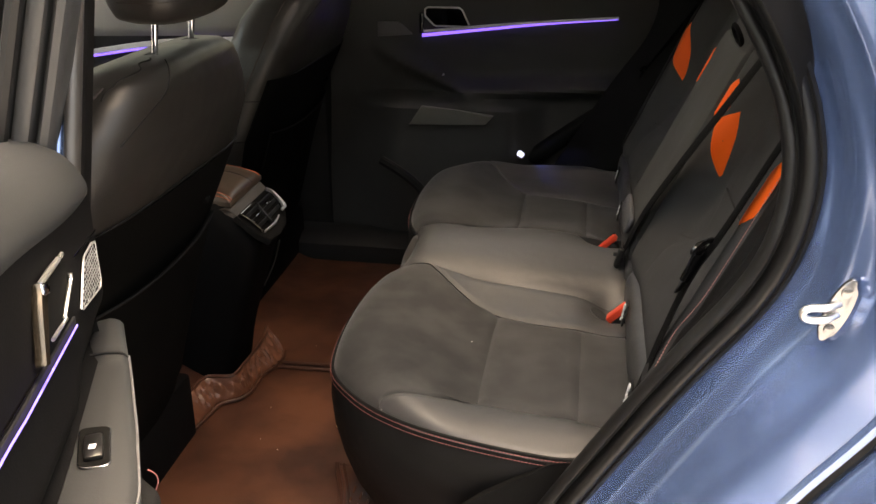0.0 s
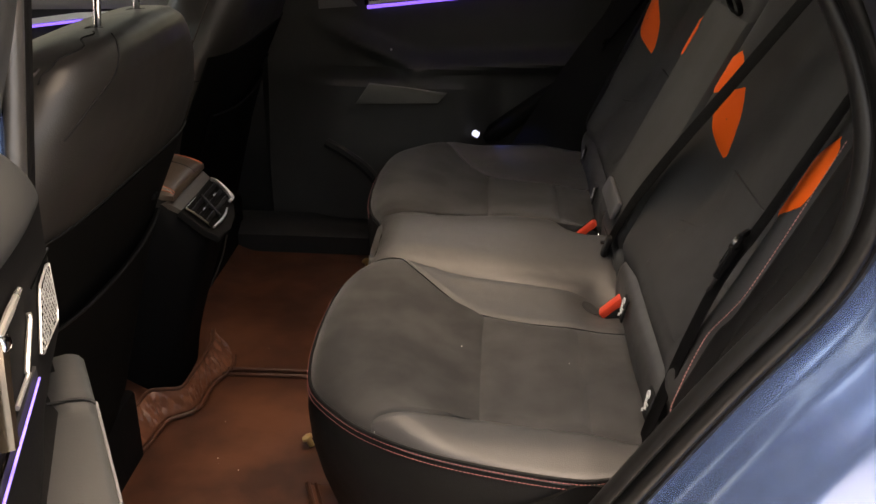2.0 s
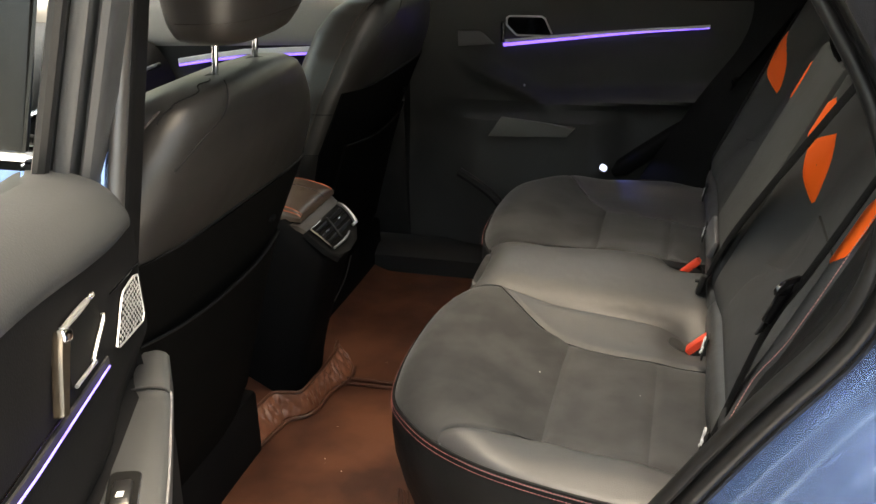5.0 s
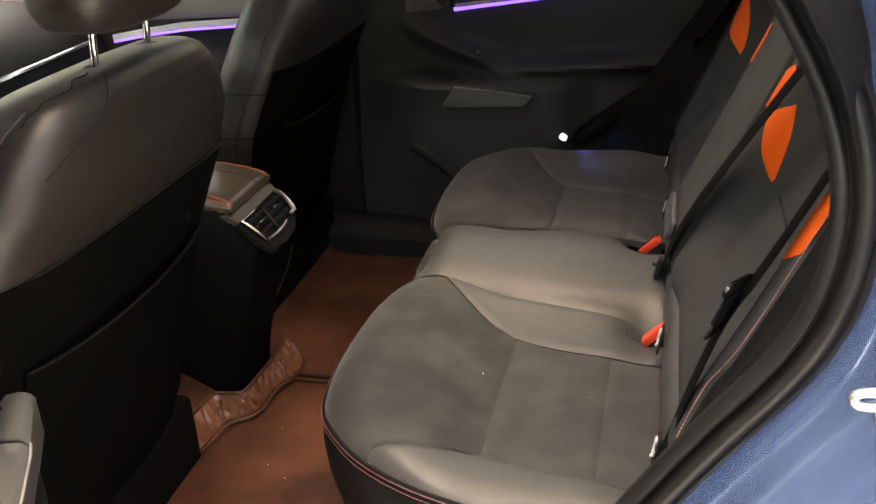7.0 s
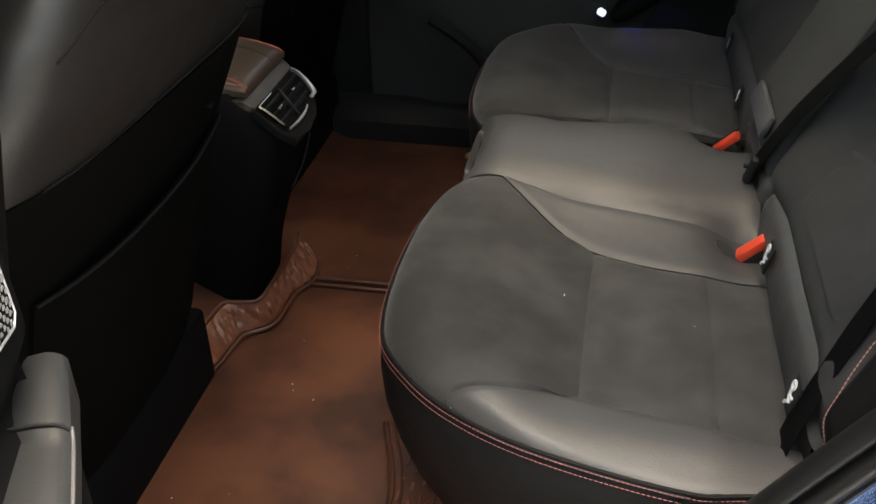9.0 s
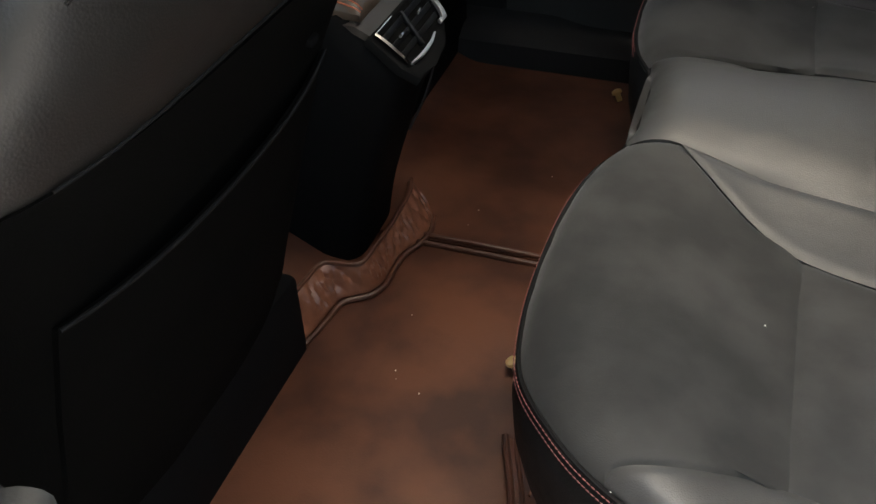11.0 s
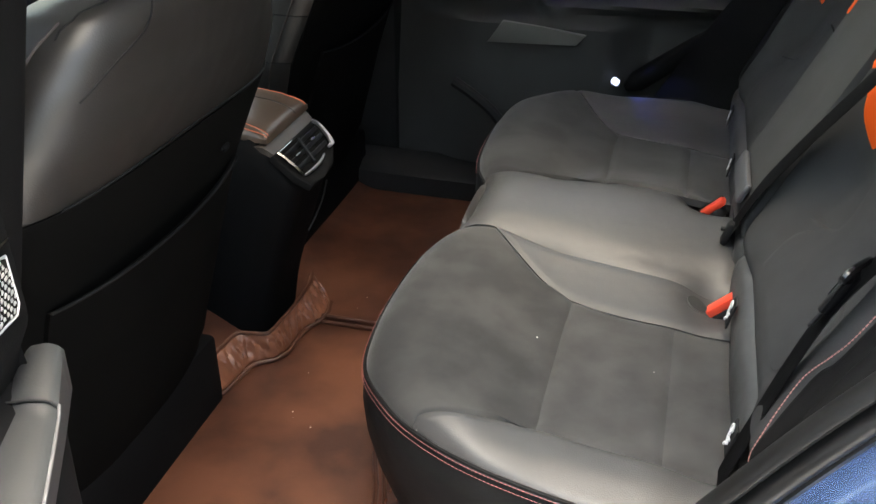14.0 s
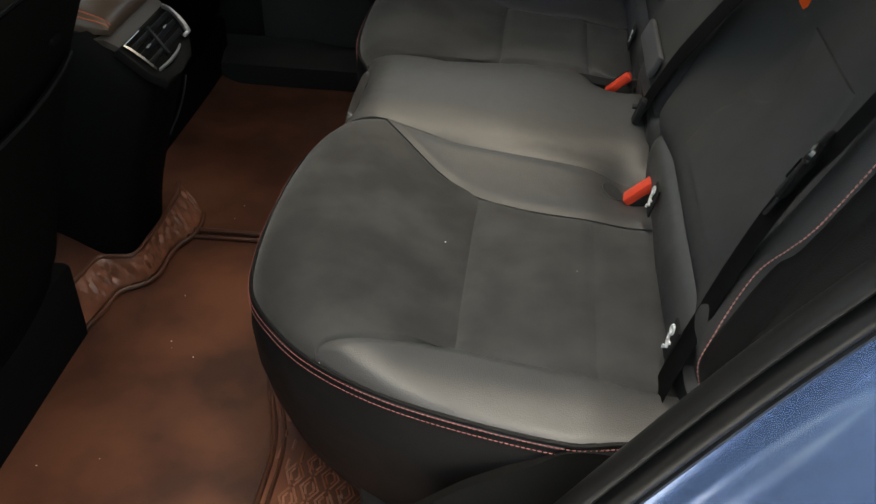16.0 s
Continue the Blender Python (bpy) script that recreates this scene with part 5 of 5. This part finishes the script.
part("handle_recess", prism([(x, 2.228, z) for x, z in hf], (0, -0.004, 0)), GLOSS, far_door, "piano black handle recess")
part("handle_frame", tube([(x, 2.222, z) for x, z in hf + hf[:1]], 0.0022, 8), SILVER, far_door, "silver handle frame")
part("handle_lever", rbox((0.010, 0.012, 0.05), (-0.412, 2.218, 1.005), 0.003), GLOSS, far_door, "dark handle lever")
part("speaker_grille", prism([(x, 2.229, z) for x, z in ((-0.525, 0.968), (-0.525, 1.004), (-0.474, 1.006), (-0.462, 1.0), (-0.436, 0.976))], (0, -0.006, 0), bevel=0.002), PLASTIC_GREY, far_door, "grey tweeter grille")
part("speaker_grille", prism([(-0.430, 2.138, 0.771), (-0.399, 2.144, 0.818), (-0.31, 2.144, 0.810), (-0.221, 2.145, 0.799), (-0.241, 2.140, 0.777)], (0, -0.008, 0), bevel=0.003), material("dark_grey_grille", (0.11, 0.11, 0.10), 0.6, grain=900, bump=0.6, kind="voronoi"), far_door, "dark grey door speaker grille")
part("door_lamp", tube([(-0.354, 2.20, 0.884), (-0.354, 2.194, 0.884)], 0.0025, 10), SILVER, far_door, "tiny bright screw")
part("pocket_edge", tube(curve([(-0.50, 2.12, 0.68), (-0.45, 2.11, 0.655), (-0.40, 2.10, 0.62), (-0.36, 2.10, 0.56)], 20), 0.012, 8), PLASTIC_SOFT, far_door, "door pocket edge")
part("rear_bolster", tube(curve([(-0.13, 2.185, 0.680), (-0.06, 2.180, 0.735), (0.02, 2.175, 0.795), (0.08, 2.175, 0.83), (0.13, 2.18, 0.85)], 24), [0.012, 0.02, *[0.028] * 21, 0.03], 16, flat=0.8), TRIM_DARK, far_door, "padded trim by the seat")

lamp = thing("courtesy_lamp", "small glowing lamp lens beside the far rear seat", "lamp")
LX, LY, LZ = -0.152, 2.150, 0.703
part("lens", rbox((0.018, 0.012, 0.015), (0, 0, 0), 0.005, pose(LX, LY, LZ, 0, 30, 0), seg=3), LAMP, lamp, "pale glowing lens")
part("holder", rbox((0.020, 0.06, 0.016), (LX, LY + 0.03, LZ - 0.006), 0.004), PLASTIC, lamp, "black lamp holder")
glow = new("courtesy_glow", bpy.data.lights.new("courtesy_glow", "SPOT"))
glow.data.energy, glow.data.color, glow.data.shadow_soft_size, glow.data.spot_size = 0.022, (0.12, 0.18, 1.0), 0.01, radians(70)
glow.matrix_world = look((LX + 0.04, LY + 0.01, LZ + 0.06), (LX + 0.10, LY - 0.07, LZ - 0.02))

# ---- front of the cabin on the far side ----
front_far = thing("front_door", "closed far front door with a pale upper trim and a light line", "car door")
part("door_trim", sheet([[(x, 2.24 - 0.04 * float(smooth(0.9, 0.8, z)), z) for z in np.linspace(0.46, 0.965, 24)] for x in np.linspace(-1.75, -0.80, 24)], (0, 0.02, 0)), PLASTIC_SOFT, front_far)
# Upper trim coloured pale to carry the window light that falls on it.
TRIM_WINDOW_LIT = material("window_lit_trim", (0.20, 0.19, 0.18), 0.6, grain=600, bump=0.1, vary=0.05)
part("upper_trim", sheet([[(x, y, z + 0.03 * (x + 0.95)) for y, z in curve([(2.236, 0.962), (2.230, 0.975), (2.236, 1.02), (2.246, 1.052), (2.262, 1.066), (2.30, 1.072)], 16)] for x in np.linspace(-1.75, -0.80, 20)], (0, 0.004, -0.006)), TRIM_WINDOW_LIT, front_far, "upper door trim coloured pale grey as if lit by the window")
part("light_line", tube([(-1.30, 2.222, 0.897), (-1.204, 2.222, 0.913), (-1.10, 2.222, 0.927), (-0.905, 2.222, 0.940)], 0.0034, 8), GLOW, front_far, "blue-violet ambient light line")
part("trim_line", ribbon([(-1.30, 2.222, 0.908), (-1.204, 2.222, 0.924), (-1.10, 2.222, 0.939), (-0.905, 2.222, 0.951)], (0, 0, 1), 0.014, 0.006), PALE_METAL, front_far, "bright satin trim line")
part("outer_skin", grid([[(x, y, z) for y, z in ((2.33, 1.05), (2.37, 0.9), (2.36, 0.6), (2.30, 0.44))] for x in np.linspace(-1.75, -0.75, 8)]), PAINT, front_far, "blue painted outer skin")
far_pillar = thing("door_pillar", "far middle pillar in black trim", "car body")
part("trim", rbox((0.13, 0.07, 1.2), (-0.72, 2.225, 1.02), 0.02), PLASTIC, far_pillar)
dash = thing("dashboard", "black dashboard with a bright trim strip", "dashboard")
rows = [[(x, y, z) for x, z in curve([(-1.32, 0.50), (-1.30, 0.75), (-1.33, 0.90), (-1.40, 0.97), (-1.55, 1.0), (-1.85, 1.0)], 20)] for y in np.linspace(0.78, 2.22, 16)]
part("dash_body", sheet(rows, (-0.02, 0, 0)), PLASTIC_SOFT, dash)
part("dash_strip", tube(curve([(-1.315, 0.85, 0.905), (-1.31, 1.2, 0.905), (-1.31, 1.8, 0.908), (-1.315, 2.15, 0.912)], 30), 0.007, 8), CHROME, dash, "bright dashboard strip")

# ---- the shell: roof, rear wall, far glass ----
# Unseen opening added in the roof, sized to bring overhead light inside.
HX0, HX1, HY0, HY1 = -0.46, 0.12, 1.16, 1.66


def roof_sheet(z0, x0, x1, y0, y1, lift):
    """A roof panel with the added light opening cut out of it."""
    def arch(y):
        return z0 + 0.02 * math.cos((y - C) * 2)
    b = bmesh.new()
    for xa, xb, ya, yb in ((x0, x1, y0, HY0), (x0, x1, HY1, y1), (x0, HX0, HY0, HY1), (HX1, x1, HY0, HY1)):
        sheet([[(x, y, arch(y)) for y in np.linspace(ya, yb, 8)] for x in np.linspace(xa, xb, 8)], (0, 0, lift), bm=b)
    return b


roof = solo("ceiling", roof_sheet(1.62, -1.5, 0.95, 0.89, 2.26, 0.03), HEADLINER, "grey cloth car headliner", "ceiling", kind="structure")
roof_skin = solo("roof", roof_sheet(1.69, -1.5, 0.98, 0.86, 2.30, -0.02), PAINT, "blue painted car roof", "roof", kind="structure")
rw = tagged(part("window_4", rbox((HX1 - HX0 + 0.02, HY1 - HY0 + 0.02, 0.006), ((HX0 + HX1) / 2, (HY0 + HY1) / 2, 1.722), 0.001), ADDED_PANE), "unseen tinted roof pane added to let overhead light in", "window", kind="structure")
rear = solo("wall_rear", rbox((0.03, 1.5, 0.87), (0.62, C, 0.835), 0.0), CARPET, "black luggage space wall behind the seats", "wall", kind="structure")
shelf = solo("parcel_shelf", rbox((0.32, 1.4, 0.02), (0.46, C, 1.28), 0.004), CARPET, "black parcel shelf behind the backrest", "shelf")
quarter = solo("wall_quarter", rbox((0.40, 0.03, 1.2), (0.48, 2.22, 1.0), 0.0), PLASTIC_SOFT, "black far rear pillar trim", "wall", kind="structure")
quarter2 = solo("wall_quarter_near", rbox((0.38, 0.02, 1.2), (0.50, 0.86, 1.0), 0.0), PLASTIC_SOFT, "black near rear pillar trim", "wall", kind="structure")
for i, (x0, x1, z0) in enumerate(((-1.62, -0.80, 1.05), (-0.64, 0.28, 1.13))):
    w = tagged(part(f"window_{i + 1}", rbox((x1 - x0, 0.005, 1.62 - z0), ((x0 + x1) / 2, 2.30, (1.62 + z0) / 2), 0.0), PRIVACY, None), "dark tinted far side window", "window", kind="structure")
# Unseen rail, its depth set to shade the near cushion and floor.
rail = solo("roof_rail", rbox((1.85, 0.05, 0.20), (-0.56, 0.905, 1.52), 0.015), HEADLINER, "unseen grey roof rail over the door openings, added to shade the near seat", "roof rail", kind="structure")
tail = tagged(part("window_5", rbox((0.005, 1.3, 0.36), (0, 0, 0), 0.0, pose(0.79, C, 1.44, 0, -52, 0)), PRIVACY), "dark tinted sloping rear window", "window", kind="structure")
firewall = solo("wall_front", rbox((0.03, 1.5, 0.62), (-1.86, C, 0.70), 0.0), CARPET, "black wall under the windscreen", "wall", kind="structure")
screen = tagged(part("window_3", rbox((0.005, 1.4, 0.75), (0, 0, 0), 0.0, pose(-1.68, C, 1.33, 0, 35, 0)), GLASS), "clear windscreen", "window", kind="structure")
screen.visible_shadow = False

# ---- outside ----
LEAF = material("dark_green_leaves", (0.045, 0.075, 0.035), 0.7, bump=0, vary=0.4, stain=2.0)
BARK = material("grey_brown_bark", (0.12, 0.09, 0.07), 0.85, grain=60, bump=0.5)
rnd = random.Random(21)


def tree(height):
    """A street tree: tapered trunk, limbs, and a crown of many small leaf clumps."""
    t = thing("tree", "dark green street tree beyond the car, mirrored in its glass", "tree", "street trees")
    lean_ = curve([(0, 0, 0), (0.06, 0.03, height * 0.25), (-0.05, 0.04, height * 0.5), (0.04, -0.03, height * 0.8)], 14)
    bm = tube(lean_, np.linspace(0.16, 0.04, 14), 10)
    tips = []
    for k in range(9):
        a, h = k * 2.4, height * (0.34 + 0.045 * k)
        tip = (math.cos(a) * height * 0.20, math.sin(a) * height * 0.20, h + height * 0.14)
        tube(curve([(0, 0, h), (tip[0] * 0.5, tip[1] * 0.5, h + height * 0.05), tip], 6), np.linspace(0.05, 0.015, 6), 6, bm)
        tips.append(tip)
    part("trunk", bm, BARK, t)
    bm = bmesh.new()
    for _ in range(520):
        c = Vector(rnd.choice(tips)) + Vector((rnd.gauss(0, 0.09), rnd.gauss(0, 0.09), rnd.gauss(0.03, 0.07))) * height
        r = height * rnd.uniform(0.02, 0.045)
        d = Vector((rnd.gauss(0, 1), rnd.gauss(0, 1), rnd.gauss(0, 1))).normalized()
        e = d.orthogonal().normalized() * r
        f = d.cross(e)
        bm.faces.new([bm.verts.new(c + e), bm.verts.new(c + f * 0.6), bm.verts.new(c - e), bm.verts.new(c - f * 0.6)])
        bm.faces.new([bm.verts.new(c + d * r), bm.verts.new(c + e * 0.5), bm.verts.new(c - d * r), bm.verts.new(c - e * 0.5)])
    part("crown", bm, LEAF, t)
    return t


first = tree(7.0)
first.matrix_basis = pose(-12.5, -14.0, 0)
for x, y, k, yaw in ((-21, -16, 1.0, 40), (-10.5, -25, 0.95, 100), (-5, -24, 1.05, 170), (1.5, -25, 0.9, 220), (7.5, -23, 1.1, 300), (13, -22, 1.0, 20), (-28, -13, 1.0, 75)):
    copy_thing(first, pose(x, y, 0, 0, 0, yaw) @ Matrix.Scale(k, 4))
ground = solo("ground", rbox((300, 300, 0.1), (0, 0, -0.05), 0), ASPHALT, "pale paving round the car", "ground", kind="structure")
# Unseen wall, added to keep low sky off the cabin and the paint.
sky_wall = solo("sky_blocking_wall", rbox((16.0, 0.25, 2.6), (5.6, -4.6, 1.3), 0.0), material("grey_render", (0.13, 0.14, 0.15), 0.85, grain=60, bump=0.3, stain=0.6), "unseen grey wall added behind the camera to block low sky", "wall", kind="structure")
